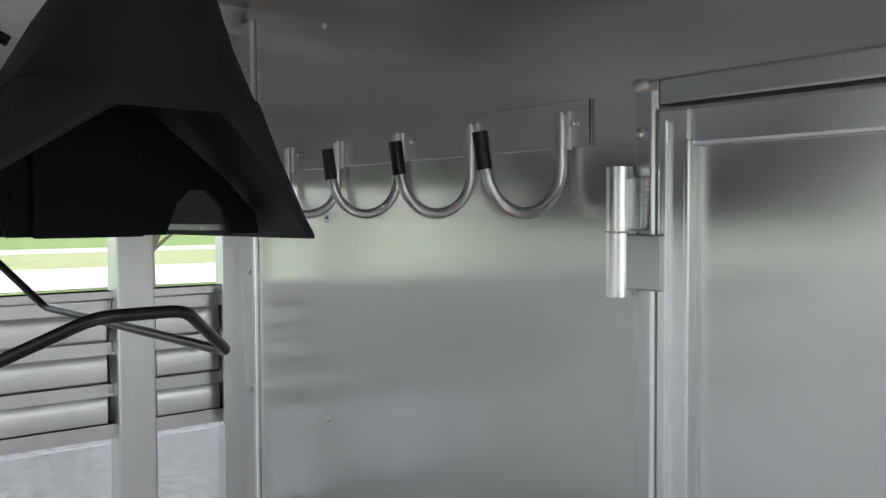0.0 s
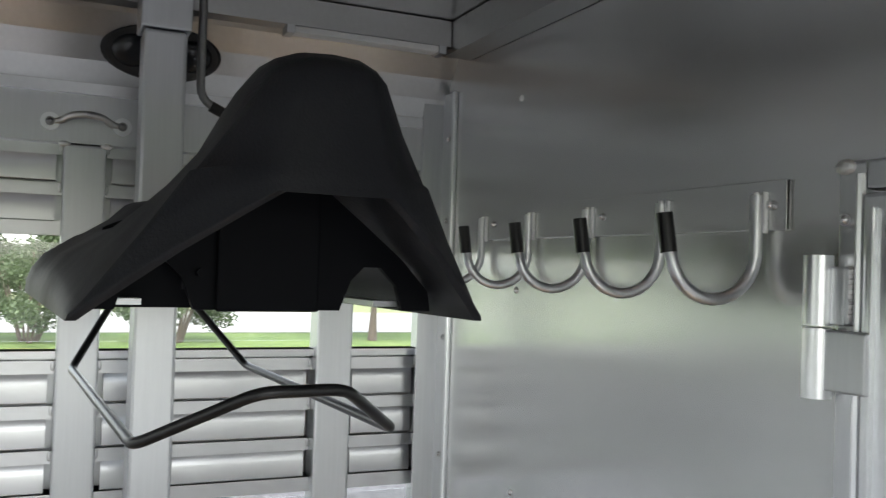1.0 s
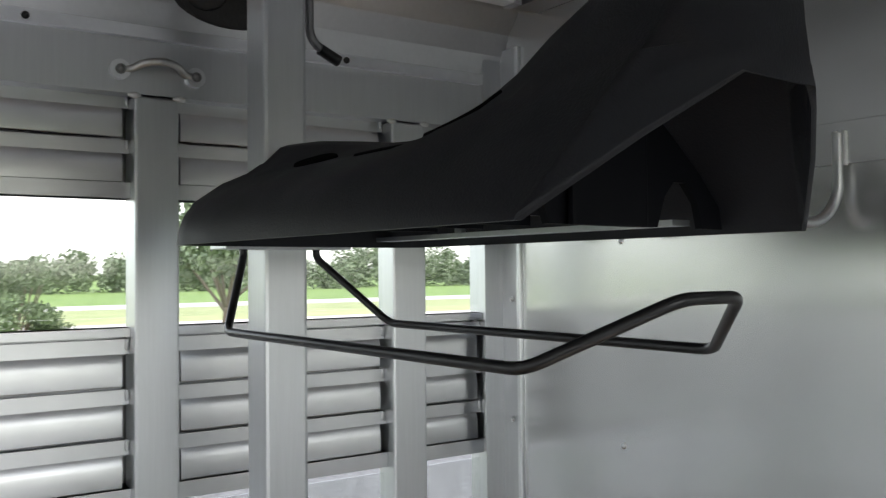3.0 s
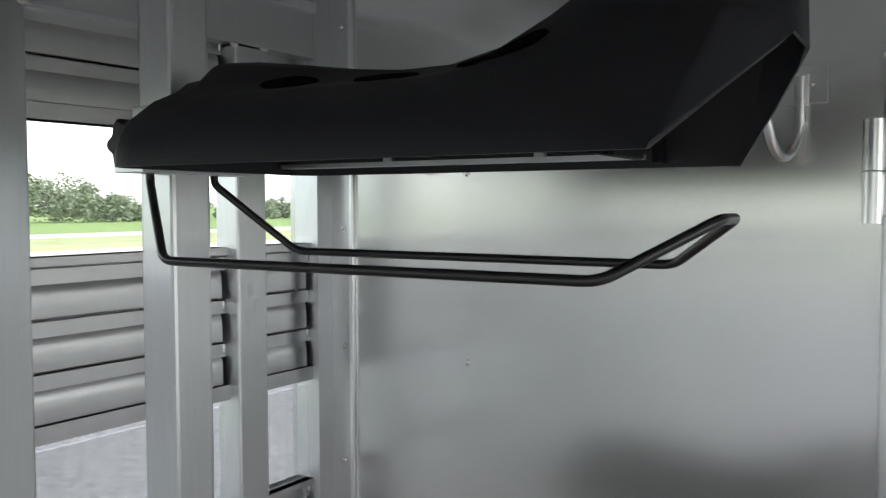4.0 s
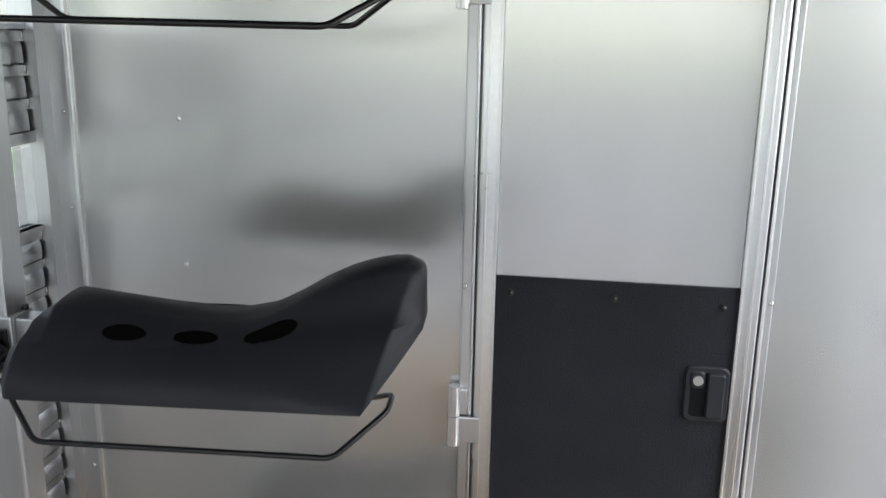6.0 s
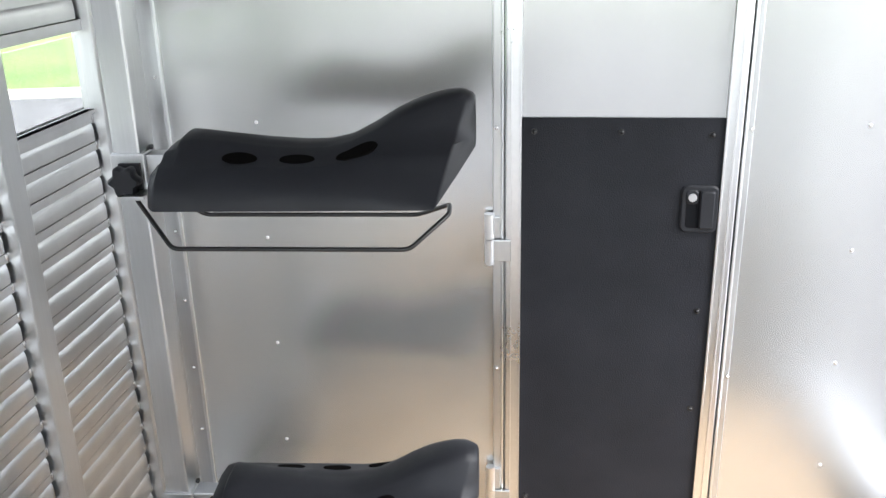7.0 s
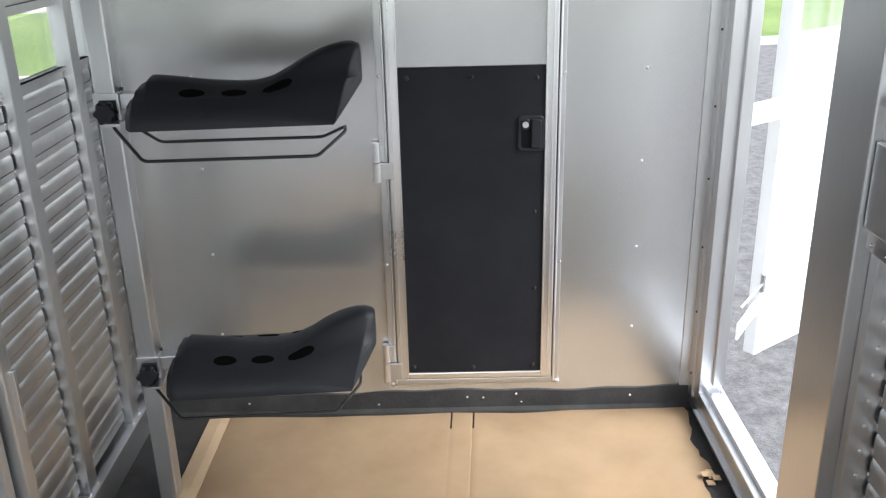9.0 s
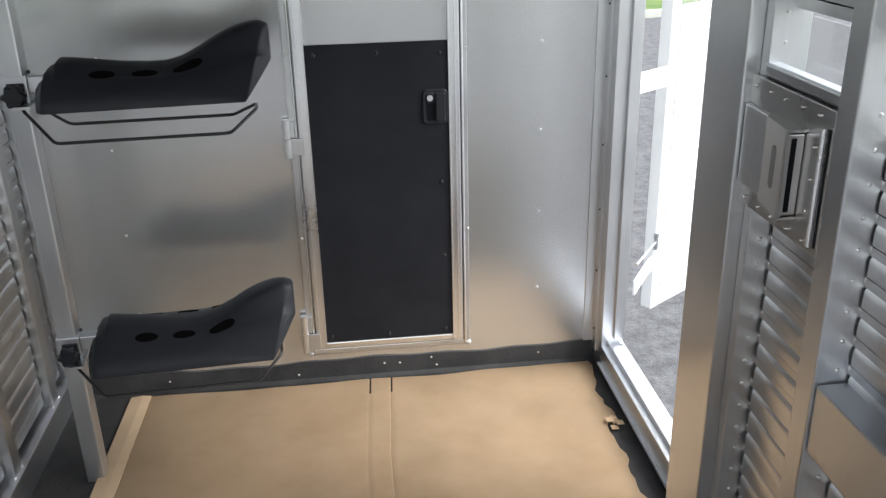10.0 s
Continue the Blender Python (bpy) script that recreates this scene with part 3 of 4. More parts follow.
def rack_section(x, top, half, shrink, nose=False):
    """Half outline of the shell at x: ridge, sloping upper band, crease, and the steeper skirt."""
    front = 0.97 if nose else 0.0
    low = 0.094 * front ** 0.9
    rise = max(0.0, min(1.0, (x - 0.622) / 0.2))
    back = max(0.0, min(1.0, (0.302 - x) / 0.026))
    flare = 0.163 - 0.124 * front - 0.03 * back ** 2
    cz = min(max(low + 0.014, 0.070 + 0.036 * rise), top * 0.86)
    cy = min(0.105 - 0.018 * rise, flare - 0.006)
    half = min(half, cy - 0.008)
    drop, wall = top - cz, cz - low
    pts = [(0.0, top), (half * 0.6, top - 0.0015), (half, top - 0.05 * drop - 0.003), (half + 0.16 * (cy - half), top - 0.19 * drop),
           (half + 0.5 * (cy - half), top - 0.6 * drop), (cy, cz), (cy + min(0.004, 0.3 * (flare - cy)), cz - 0.0015)]
    for k, full in ((0.4, 0.80), (0.66, 0.66), (0.88, 0.42), (0.98, 0.2)):
        pts.append((cy + k * (flare - cy), low + wall * ((1 - k) * rise + full * (1 - rise) if k < 0.9 else full * (1 - 0.8 * rise))))
    pts.append((flare, low))
    return [(max(0.0, y - (shrink if y else 0)), z - (shrink * 0.8 if k < 8 else 0)) for k, (y, z) in enumerate(pts)]


def ridge_at(x):
    k = next((j for j in range(len(RIDGE) - 2) if RIDGE[j + 1][0] >= x), len(RIDGE) - 2)
    (xa, ta, ha), (xb, tb, hb) = RIDGE[k], RIDGE[k + 1]
    q = (x - xa) / (xb - xa)
    return x, ta + (tb - ta) * q, ha + (hb - ha) * q


def leaning_section(x0, lean, shrink):
    """Points (x, y, z) of a section that leans forward with height."""
    pts = []
    for k in range(12):
        x = x0
        for _ in range(4):
            y, z = rack_section(*ridge_at(x), shrink)[k]
            x = x0 + lean * z
        pts.append((x, y, z))
    return pts


def shell_mesh():
    bm = bmesh.new()
    rows = []
    halves = []
    for x, top, half in RIDGE:
        if x < 0.787:
            halves.append([[(x, y, z) for y, z in rack_section(x, top, half, shrink)] for shrink in (0.0, 0.007)])
    # forward-leaning sections up to the break into the front facet
    for q in (0.3, 0.6, 0.84, 0.95, 1.0):
        halves.append([leaning_section(0.784 + 0.036 * q, 0.33 * q, shrink) for shrink in (0.0, 0.007)])
    edge = halves[-1]
    nose = [[(0.8969, y, z) for y, z in rack_section(0.8969, 0.171, 0.025, shrink, True)] for shrink in (0.0, 0.007)]
    for q in (0.1, 0.5, 0.85, 1.0):
        halves.append([[tuple(u + (v - u) * q + (0.004 * math.sin(math.pi * q) if n != 1 else 0) for n, (u, v) in enumerate(zip(a, b))) for a, b in zip(edge[i], nose[i])] for i in (0, 1)])
    for outer, inner in halves:
        o = [(x, -y, z) for x, y, z in outer[:0:-1]] + outer
        i = [(x, -y, z) for x, y, z in inner[:0:-1]] + inner
        rows.append(([bm.verts.new((x, CY + y, z)) for x, y, z in o], [bm.verts.new((min(x, 0.894) if x > 0.33 else max(x, 0.284), CY + y, z)) for x, y, z in i]))
    n = len(rows[0][0])
    for (a, ai), (b, bi) in zip(rows, rows[1:]):
        for k in range(n - 1):
            bm.faces.new((a[k], a[k + 1], b[k + 1], b[k]))
            bm.faces.new((ai[k + 1], ai[k], bi[k], bi[k + 1]))
        for k in (0, n - 1):
            bm.faces.new((a[k], b[k], bi[k], ai[k]))
    for k, (a, ai) in enumerate((rows[-1],)):
        bm.faces.new(a[::-1])
        bm.faces.new(ai)
        bm.faces.new((a[0], ai[0], ai[-1], a[-1]))
    a, ai = rows[0]
    bm.faces.new(a)
    return bm


def flank(x, off):
    """Height of the shell's outside at x, off to the side of the ridge."""
    k = next(j for j in range(len(RIDGE) - 1) if RIDGE[j + 1][0] >= x)
    (xa, ta, ha), (xb, tb, hb) = RIDGE[k], RIDGE[k + 1]
    q = (x - xa) / (xb - xa)
    heights = []
    for xx, top, half in ((xa, ta, ha), (xb, tb, hb)):
        pts = rack_section(xx, top, half, 0.0)
        for (y0, z0), (y1, z1) in zip(pts, pts[1:]):
            if y0 <= off <= y1:
                heights.append(z0 + (z1 - z0) * (off - y0) / max(1e-6, y1 - y0))
                break
    return heights[0] * (1 - q) + heights[1] * q


def saddle_rack(label):
    r = empty("saddle_rack", label, "saddle rack", "saddle racks on the post")
    shell = part("shell", shell_mesh(), M_PLASTIC, r, smooth=True)
    shell.data.set_sharp_from_angle(angle=radians(46))
    # three near-black ovals on either flank, following the moulded surface, for the openings' shade
    for side in (-1, 1):
        for x, w in ((0.446, 0.036), (0.557, 0.036), (0.672, 0.042)):
            bm = bmesh.new()
            rings = [[bm.verts.new((x, CY + side * 0.08, flank(x, 0.08) + (0.0016 if x < 0.62 else 0.0032)))]]
            for k in (0.35, 0.7, 0.92, 1.0):
                ring = []
                for j in range(28):
                    a = 2 * math.pi * j / 28
                    px, py = x + k * w * math.cos(a), 0.08 + k * 0.0165 * math.sin(a) - 0.12 * (x > 0.62) * k * w * math.cos(a)
                    ring.append(bm.verts.new((px, CY + side * py, flank(px, py) + ((0.0016 if x < 0.62 else 0.0032) if k < 1 else -0.003))))
                rings.append(ring)
            for j in range(28):
                bm.faces.new((rings[0][0], rings[1][j], rings[1][(j + 1) % 28]))
                for a, b in zip(rings[1:], rings[2:]):
                    bm.faces.new((a[j], b[j], b[(j + 1) % 28], a[(j + 1) % 28]))
            part("slot", bm, M_OPENING_SHADE, r, "near-black oval disc standing in for a shaded opening", smooth=True)
    # inner ribs and carrier bar
    for side in (-1, 1):
        y = CY + side * 0.112
        part("side_bar", box((0.285, y - 0.012, 0.007), (0.735, y + 0.012, 0.012)), M_TUBE, r, "flat aluminium side bar")
        for x in (0.435, 0.625):
            part("tab", box((x - 0.006, y - 0.003, 0.012), (x + 0.006, y + 0.003, 0.034)), M_TUBE, r)
    for x in (0.40, 0.52, 0.62, 0.74):
        part("web", box((x - 0.003, CY - 0.07, 0.02), (x + 0.003, CY + 0.07, 0.05)), M_PLASTIC, r)
    # fins, inner wall, panel and bolt: cavity shade is put into their colour
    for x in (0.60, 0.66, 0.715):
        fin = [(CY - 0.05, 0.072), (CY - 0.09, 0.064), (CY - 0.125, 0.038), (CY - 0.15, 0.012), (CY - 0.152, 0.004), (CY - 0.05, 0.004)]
        part("fin", extrude_yz(fin, x - 0.002, x + 0.002), M_CAVITY_SHADE, r, "thin moulded fin")
    part("inner_wall", box((0.752, CY - 0.046, 0.003), (0.758, CY + 0.04, 0.105)), M_CAVITY_SHADE, r, bevel=0.002)
    part("lever", box((0.234, -0.5, 0.076), (0.243, -0.49, 0.086)), M_ROD, r, "small black clamp lever", bevel=0.003)
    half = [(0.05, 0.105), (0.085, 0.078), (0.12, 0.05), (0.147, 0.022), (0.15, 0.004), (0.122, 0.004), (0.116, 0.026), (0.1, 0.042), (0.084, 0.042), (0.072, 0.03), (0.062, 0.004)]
    part("inner_panel", extrude_yz([(CY + y, z) for y, z in half] + [(CY - y, z) for y, z in half[::-1]], 0.742, 0.749), M_CAVITY_SHADE, r, "arched inner panel")
    part("carrier", box((0.2396, CY - 0.022, 0.03), (0.72, CY + 0.022, 0.074)), M_TUBE, r, "square aluminium carrier bar", bevel=0.003)
    part("bolt", cyl((0.757, CY - 0.06, 0.034), (0.763, CY - 0.06, 0.034), 0.0035, n=8), M_CAVITY_SHADE, r)
    # clamp round the post and its knob
    part("clamp", box((0.1715, -0.5415, 0.0), (0.2395, -0.4735, 0.078)), M_TUBE, r, "aluminium clamp sleeve", bevel=0.003)
    part("clamp_plate", box((0.188, -0.551, 0.004), (0.232, -0.5415, 0.06)), M_PLASTIC, r, bevel=0.002)
    bm = cyl((0.21, -0.551, 0.03), (0.21, -0.558, 0.03), 0.014)
    part("knob_neck", bm, M_PLASTIC, r)
    bm = bmesh.new()
    ring = []
    for y, k in ((-0.558, 0.9), (-0.562, 1.0), (-0.580, 1.0), (-0.585, 0.85)):
        ring.append([bm.verts.new((0.208 + k * (0.029 + 0.004 * math.cos(6 * a)) * math.cos(a), y, 0.03 + k * (0.029 + 0.004 * math.cos(6 * a)) * math.sin(a))) for a in [2 * math.pi * j / 36 for j in range(36)]])
    for a, b in zip(ring, ring[1:]):
        for k in range(36):
            bm.faces.new((a[k], a[(k + 1) % 36], b[(k + 1) % 36], b[k]))
    bm.faces.new(ring[0])
    bm.faces.new(ring[-1][::-1])
    part("knob", bm, M_PLASTIC, r, "black lobed clamping knob", smooth=True)
    # blanket bar: two long rods joined at the raised front end
    near, far = CY - 0.1075, CY + 0.1075
    pts = [(0.222, CY - 0.05, 0.004), (0.222, CY - 0.05, -0.012), (0.302, near, -0.094), (0.768, near, -0.097), (0.842, CY - 0.033, -0.05), (0.842, CY + 0.033, -0.05), (0.768, far, -0.097), (0.302, far, -0.094), (0.222, CY + 0.05, -0.012), (0.222, CY + 0.05, 0.004)]
    part("blanket_bar", rod(rounded(pts, 0.014), 0.0048, n=10), M_ROD, r, "black coated steel blanket bar", smooth=True)
    part("bar_bracket", box((0.205, CY - 0.085, -0.002), (0.25, CY + 0.085, 0.006)), M_TUBE, r, "flat aluminium bracket", bevel=0.001)
    return r


rack = saddle_rack("black plastic saddle rack with blanket bar, clamped to square post")
# the racks swing on the post, a little off square
swing = Matrix.Translation((0.15, -0.515, 0)) @ pose(0, 0, 0, 0, 0, 4.0) @ Matrix.Translation((-0.15, 0.498, 0))
for z in (1.259, 0.459):
    copy_thing(rack, Matrix.Translation((0, 0, z)) @ swing)
rack.matrix_world = Matrix.Translation((0, 0, 1.892)) @ swing


# ---- cardboard on the floor ----
def cardboard():
    thing = empty("cardboard_sheet", "flattened tan cardboard box laid on the rubber floor", "cardboard", at=(1.1, -1.4, 0.004))
    bm = bmesh.new()
    us = sorted([k / 60 for k in range(61)] + [c + d for c in (0.487, 0.535) for d in (-0.004, 0.0, 0.004)])
    nx, ny = len(us) - 1, 90
    x0, x1, y0, y1 = 0.29, 2.0, -3.1, -0.05
    grid = []
    for j in range(ny + 1):
        row = []
        for i in range(nx + 1):
            u, v = us[i], j / ny
            y = y1 + (y0 - y1) * v
            right = x1 - 0.05 * min(1, v * 6)
            ragged = 0.008 * math.sin(v * 70) + 0.006 * math.sin(v * 160)
            if 0.105 < v < 0.125:
                ragged += 0.022
            left = x0 - 0.04 * v
            x = left + (right - left) * u + ragged * max(0.0, (u - 0.88) / 0.12)
            lift = 0.0075 + 0.004 * noise.noise(Vector((x * 2, y * 2, 0.3))) + 0.0012 * noise.noise(Vector((x * 9, y * 9, 2)))
            for c in (0.487, 0.535):
                lift -= 0.0016 if abs(u - c) < 0.001 else 0.0
            if v < 0.012:
                y += 0.01 * noise.noise(Vector((x * 4, 0, 5))) + 0.014 * (u - 0.5) ** 2 * 4 * (1 if u > 0.5 else 0.2)
            row.append(bm.verts.new((x, y, max(0.002, lift))))
        grid.append(row)
    for j in range(ny):
        for i in range(nx):
            if j < 3 and us[i] in (0.487, 0.535):
                continue
            bm.faces.new((grid[j][i], grid[j][i + 1], grid[j + 1][i + 1], grid[j + 1][i]))
    bmesh.ops.solidify(bm, geom=list(bm.faces), thickness=-0.004)
    at_origin(part("sheet", bm, M_CARD, thing, smooth=True), thing)
    # the folded flap along one edge
    bm = bmesh.new()
    rows = []
    for j in range(41):
        v = j / 40
        y = -0.05 - 3.0 * v
        xr = 0.292 - 0.04 * v
        rows.append([bm.verts.new((xr - dx, y, z)) for dx, z in ((0.0, 0.013), (0.03, 0.016), (0.075, 0.011 + 0.003 * math.sin(9 * v)), (0.075, 0.007), (0.0, 0.009))])
    for a, b in zip(rows, rows[1:]):
        for k in range(5):
            bm.faces.new((a[k], a[(k + 1) % 5], b[(k + 1) % 5], b[k]))
    bm.faces.new(rows[0])
    bm.faces.new(rows[-1][::-1])
    at_origin(part("flap", bm, M_CARD, thing), thing)
    bm = bmesh.new()
    for k, (dx, dy, dz) in enumerate(((0, 0, 0), (0.022, 0.012, 0.01), (0.012, 0.03, 0.004), (-0.01, 0.03, 0.012), (0.008, 0.05, 0.006))):
        box((1.955 + dx, -0.52 + dy, 0.008 + dz), (1.98 + dx, -0.495 + dy, 0.011 + dz), bm)
    at_origin(part("torn_edge", bm, M_EDGE, thing), thing)
    return thing


cardboard()

# ---- interior lamp, hook rod and tie bracket near the ceiling ----
lamp = empty("oval_lamp", "oval interior lamp in a black rubber grommet, unlit", "lamp", at=(0.05, -0.503, 2.262))
m = Matrix.Translation((0.019, -0.503, 2.262)) @ Euler((0, radians(112), 0)).to_matrix().to_4x4()
bm = bmesh.new()
bmesh.ops.create_cone(bm, cap_ends=True, segments=32, radius1=0.05, radius2=0.044, depth=0.02, matrix=m @ Matrix.Diagonal((1, 1.95, 1, 1)))
at_origin(part("grommet", bm, M_RUBBER, lamp, smooth=True), lamp)
for s in (-1, 1):
    bm = bmesh.new()
    bmesh.ops.create_uvsphere(bm, u_segments=16, v_segments=8, radius=0.026, matrix=m @ Matrix.Translation((0, s * 0.045, 0.01)) @ Matrix.Diagonal((1, 1.2, 0.35, 1)))
    at_origin(part("lens", bm, M_DARK, lamp, "dark glossy lens", smooth=True), lamp)
strip_light = empty("strip_light", "slim white strip light on the ceiling rail, unlit", "strip light", at=(0.125, -0.2, 2.3))
at_origin(part("lens", box((0.106, -0.32, 2.294), (0.134, -0.075, 2.305)), M_WHITE, strip_light, bevel=0.003), strip_light)
for y in (-0.326, -0.069):
    at_origin(part("end_cap", box((0.104, y - 0.006, 2.292), (0.136, y + 0.006, 2.305)), M_TUBE, strip_light), strip_light)
tie = empty("tie_bracket", "bent steel strap bracket screwed over the window stile", "bracket", at=(0, -0.609, 2.14))
pts = [(0.006, -0.662, 2.14), (0.006, -0.645, 2.142), (0.02, -0.632, 2.15), (0.03, -0.609, 2.152), (0.02, -0.586, 2.15), (0.006, -0.573, 2.142), (0.006, -0.556, 2.14)]
at_origin(part("strap", rod(rounded(pts, 0.01), 0.0055), M_STEEL, tie, smooth=True), tie)
for y in (-0.661, -0.557):
    at_origin(part("ear", cyl((0.0, y, 2.14), (0.009, y, 2.14), 0.014, n=16), M_BRIGHT, tie), tie)
    at_origin(screw((0.011, y, 2.14), (1, 0, 0), 0.007, parent=tie, mat=M_DULL), tie)
jrod = empty("latch_rod", "bent steel rod with a black rubber end beside the post", "latch rod", at=(0.19, -0.467, 2.2))
at_origin(part("rod", rod(rounded([(0.19, -0.467, 2.33), (0.19, -0.467, 2.165), (0.19, -0.43, 2.146)], 0.02), 0.006), M_DULL, jrod, smooth=True), jrod)
at_origin(part("grip", rod([(0.19, -0.452, 2.156), (0.19, -0.424, 2.143)], 0.008), M_ROD, jrod, "black rubber end", smooth=True), jrod)

# ---- slam latch on the right-hand gate ----
slam = empty("slam_latch", "stainless steel box slam latch riveted to the gate", "latch", at=(2.0, -1.3, 1.17))
at_origin(part("backing_plate", box((1.99, -1.521, 1.045), (2.001, -1.172, 1.338)), M_STEEL, slam, bevel=0.002), slam)
at_origin(part("bolt_cover", box((1.976, -1.3, 1.095), (1.989, -1.178, 1.275)), M_BRIGHT, slam, "smooth bright bolt cover", bevel=0.003), slam)
# hood: a tapering cover, open at its near end, with a rounded grip slot
bm = bmesh.new()
outline = [(-1.296, 1.978), (-1.306, 1.966), (-1.415, 1.952), (-1.424, 1.953), (-1.424, 1.958), (-1.415, 1.958), (-1.308, 1.972), (-1.3, 1.985)]
low, high = ([bm.verts.new((x, y, z)) for y, x in outline] for z in (1.095, 1.275))
for k in range(len(outline)):
    bm.faces.new((low[k], low[(k + 1) % 8], high[(k + 1) % 8], high[k]))
bm.faces.new(low)
bm.faces.new(high[::-1])
for z0, z1 in ((1.091, 1.097), (1.273, 1.279)):
    ends = [[bm.verts.new((x, y, z)) for y, x in ((-1.296, 1.99), (-1.296, 1.976), (-1.308, 1.964), (-1.424, 1.951), (-1.424, 1.99))] for z in (z0, z1)]
    for k in range(5):
        bm.faces.new((ends[0][k], ends[0][(k + 1) % 5], ends[1][(k + 1) % 5], ends[1][k]))
    bm.faces.new(ends[0])
    bm.faces.new(ends[1][::-1])
bmesh.ops.recalc_face_normals(bm, faces=bm.faces)
hood = at_origin(part("hood", bm, M_STEEL, slam, "bent steel hood open at one end"), slam)
at_origin(part("end_plate", box((1.953, -1.4235, 1.1), (1.989, -1.412, 1.27)), M_STEEL, slam, bevel=0.003), slam)
# black block on the end plate, painting the shade inside the hood
at_origin(part("mouth_shade", box((1.962, -1.4245, 1.108), (1.973, -1.42, 1.262)), M_CAVITY_SHADE, slam, "black block standing in for shade in the hood's end"), slam)
bm = bmesh.new()
ring = []
for k in range(24):
    a = 2 * math.pi * k / 24
    ring.append((-1.366 + 0.012 * math.cos(a), 1.187 + 0.012 * math.sin(a) + (0.034 if math.sin(a) > 0 else -0.034)))
front_, back_ = ([bm.verts.new((x - 0.128 * (-1.366 - y), y, z)) for y, z in ring] for x in (1.9572, 1.97))
for k in range(24):
    bm.faces.new((front_[k], front_[(k + 1) % 24], back_[(k + 1) % 24], back_[k]))
bm.faces.new(front_[::-1])
bm.faces.new(back_)
at_origin(part("grip_slot", bm, M_DULL, slam, "rounded finger slot"), slam)
at_origin(part("handle_bar", cyl((1.984, -1.497, 1.062), (1.984, -1.497, 1.3), 0.0055), M_BRIGHT, slam, smooth=True), slam)
# black strip put in for the shade along the plate's near edge
at_origin(part("edge_shade", box((1.9885, -1.513, 1.062), (1.992, -1.506, 1.3)), M_CAVITY_SHADE, slam), slam)
for y in (-1.2, -1.265, -1.33, -1.4, -1.465):
    for z in (1.062, 1.318):
        at_origin(screw((1.988, y, z), (-1, 0, 0), 0.0045, "rivet", slam), slam)
for z in (1.125, 1.19, 1.255):
    at_origin(screw((1.988, -1.465, z), (-1, 0, 0), 0.0045, "rivet", slam), slam)
slam.location.y -= 0.042
slam.location.z += 0.06
part("latch_rail", side_box(-1, 0.0, 0.035, -1.565, -1.25, 1.402, 1.43), M_TUBE, wall_right, bevel=0.006)
part("latch_board", side_box(-1, -0.02, 0.02, -1.565, -1.25, 1.1, 1.402), M_TUBE, wall_right)
part("lock_rail", side_box(-1, -0.05, 0.036, -L, -1.63, 0.70, 0.86), M_TUBE, wall_right, bevel=0.006)

# ---- open side door outside ----
side_door = empty("side_door", "white ribbed trailer side door standing open outside", "door", at=(2.276, 0.1, 0.155))
side_door.rotation_euler = (0, 0, radians(36))
part("edge_frame", box((0.0, -0.02, 0.0), (0.05, 0.03, 2.0)), M_WHITE, side_door, bevel=0.004)
part("far_frame", box((0.8, -0.02, 0.0), (0.85, 0.03, 2.0)), M_WHITE, side_door, bevel=0.004)
part("bottom_rail", box((0.05, -0.018, 0.0), (0.8, 0.03, 0.06)), M_WHITE, side_door, bevel=0.004)
part("top_rail", box((0.05, -0.018, 1.95), (0.8, 0.03, 2.0)), M_WHITE, side_door)
part("panel", box((0.05, -0.004, 0.06), (0.8, 0.026, 1.16)), M_WHITE, side_door)
part("mid_rail", box((0.05, -0.018, 1.16), (0.8, 0.03, 1.2)), M_WHITE, side_door)
for k in range(17):
    part("rib", box((0.06, -0.022, 0.08 + k * 0.064), (0.79, -0.004, 0.122 + k * 0.064)), M_WHITE, side_door, bevel=0.003)
part("upper_panel", box((0.05, -0.006, 1.42), (0.8, 0.026, 1.95)), M_WHITE, side_door)
pane = part("pane", box((0.05, 0.0, 1.2), (0.8, 0.006, 1.42)), M_PANE_DIRTY, side_door, "scuffed acrylic pane")
pane.visible_shadow = False
for z in (0.93, 1.7):
    part("hinge_strap", box((-0.235, -0.04, z), (0.0, -0.03, z + 0.075)), M_WHITE, side_door, "white hinge strap", bevel=0.002)
bm = bmesh.new()
rings = []
for p in rounded([(-0.2, -0.075, 0.18), (-0.13, -0.06, 0.205), (-0.05, -0.035, 0.215), (0.0, -0.022, 0.21)], 0.05, 6):
    rings.append([bm.verts.new(p + Vector((0, dy, dz))) for dy, dz in ((0, -0.03), (0, 0.03), (0.008, 0.03), (0.008, -0.03))])
for a, b in zip(rings, rings[1:]):
    for k in range(4):
        bm.faces.new((a[k], a[(k + 1) % 4], b[(k + 1) % 4], b[k]))
bm.faces.new(rings[0])
bm.faces.new(rings[-1][::-1])
part("curved_strap", bm, M_WHITE, side_door, "curved white hinge strap", smooth=True)
part("stay_rod", rod([(-0.22, -0.09, 0.29), (0.0, -0.022, 0.3)], 0.005), M_BRIGHT, side_door, "thin steel stay rod", smooth=True)
part("stay_clip", box((-0.012, -0.034, 0.27), (0.0, -0.02, 0.34)), M_TUBE, side_door)

# ---- outdoors ----
def patch(name, x0, x1, y0, y1, z, mat, label, cat):
    bm = bmesh.new()
    bm.faces.new([bm.verts.new(p) for p in ((x0, y0, z), (x1, y0, z), (x1, y1, z), (x0, y1, z))])
    return tagged(part(name, bm, mat), label, cat, kind="structure")


def slab(name, corners, z, mat, label, cat):
    """A flat outline on the ground."""
    bm = bmesh.new()
    bm.faces.new([bm.verts.new((x, y, z)) for x, y in corners])
    return tagged(part(name, bm, mat), label, cat, kind="structure")


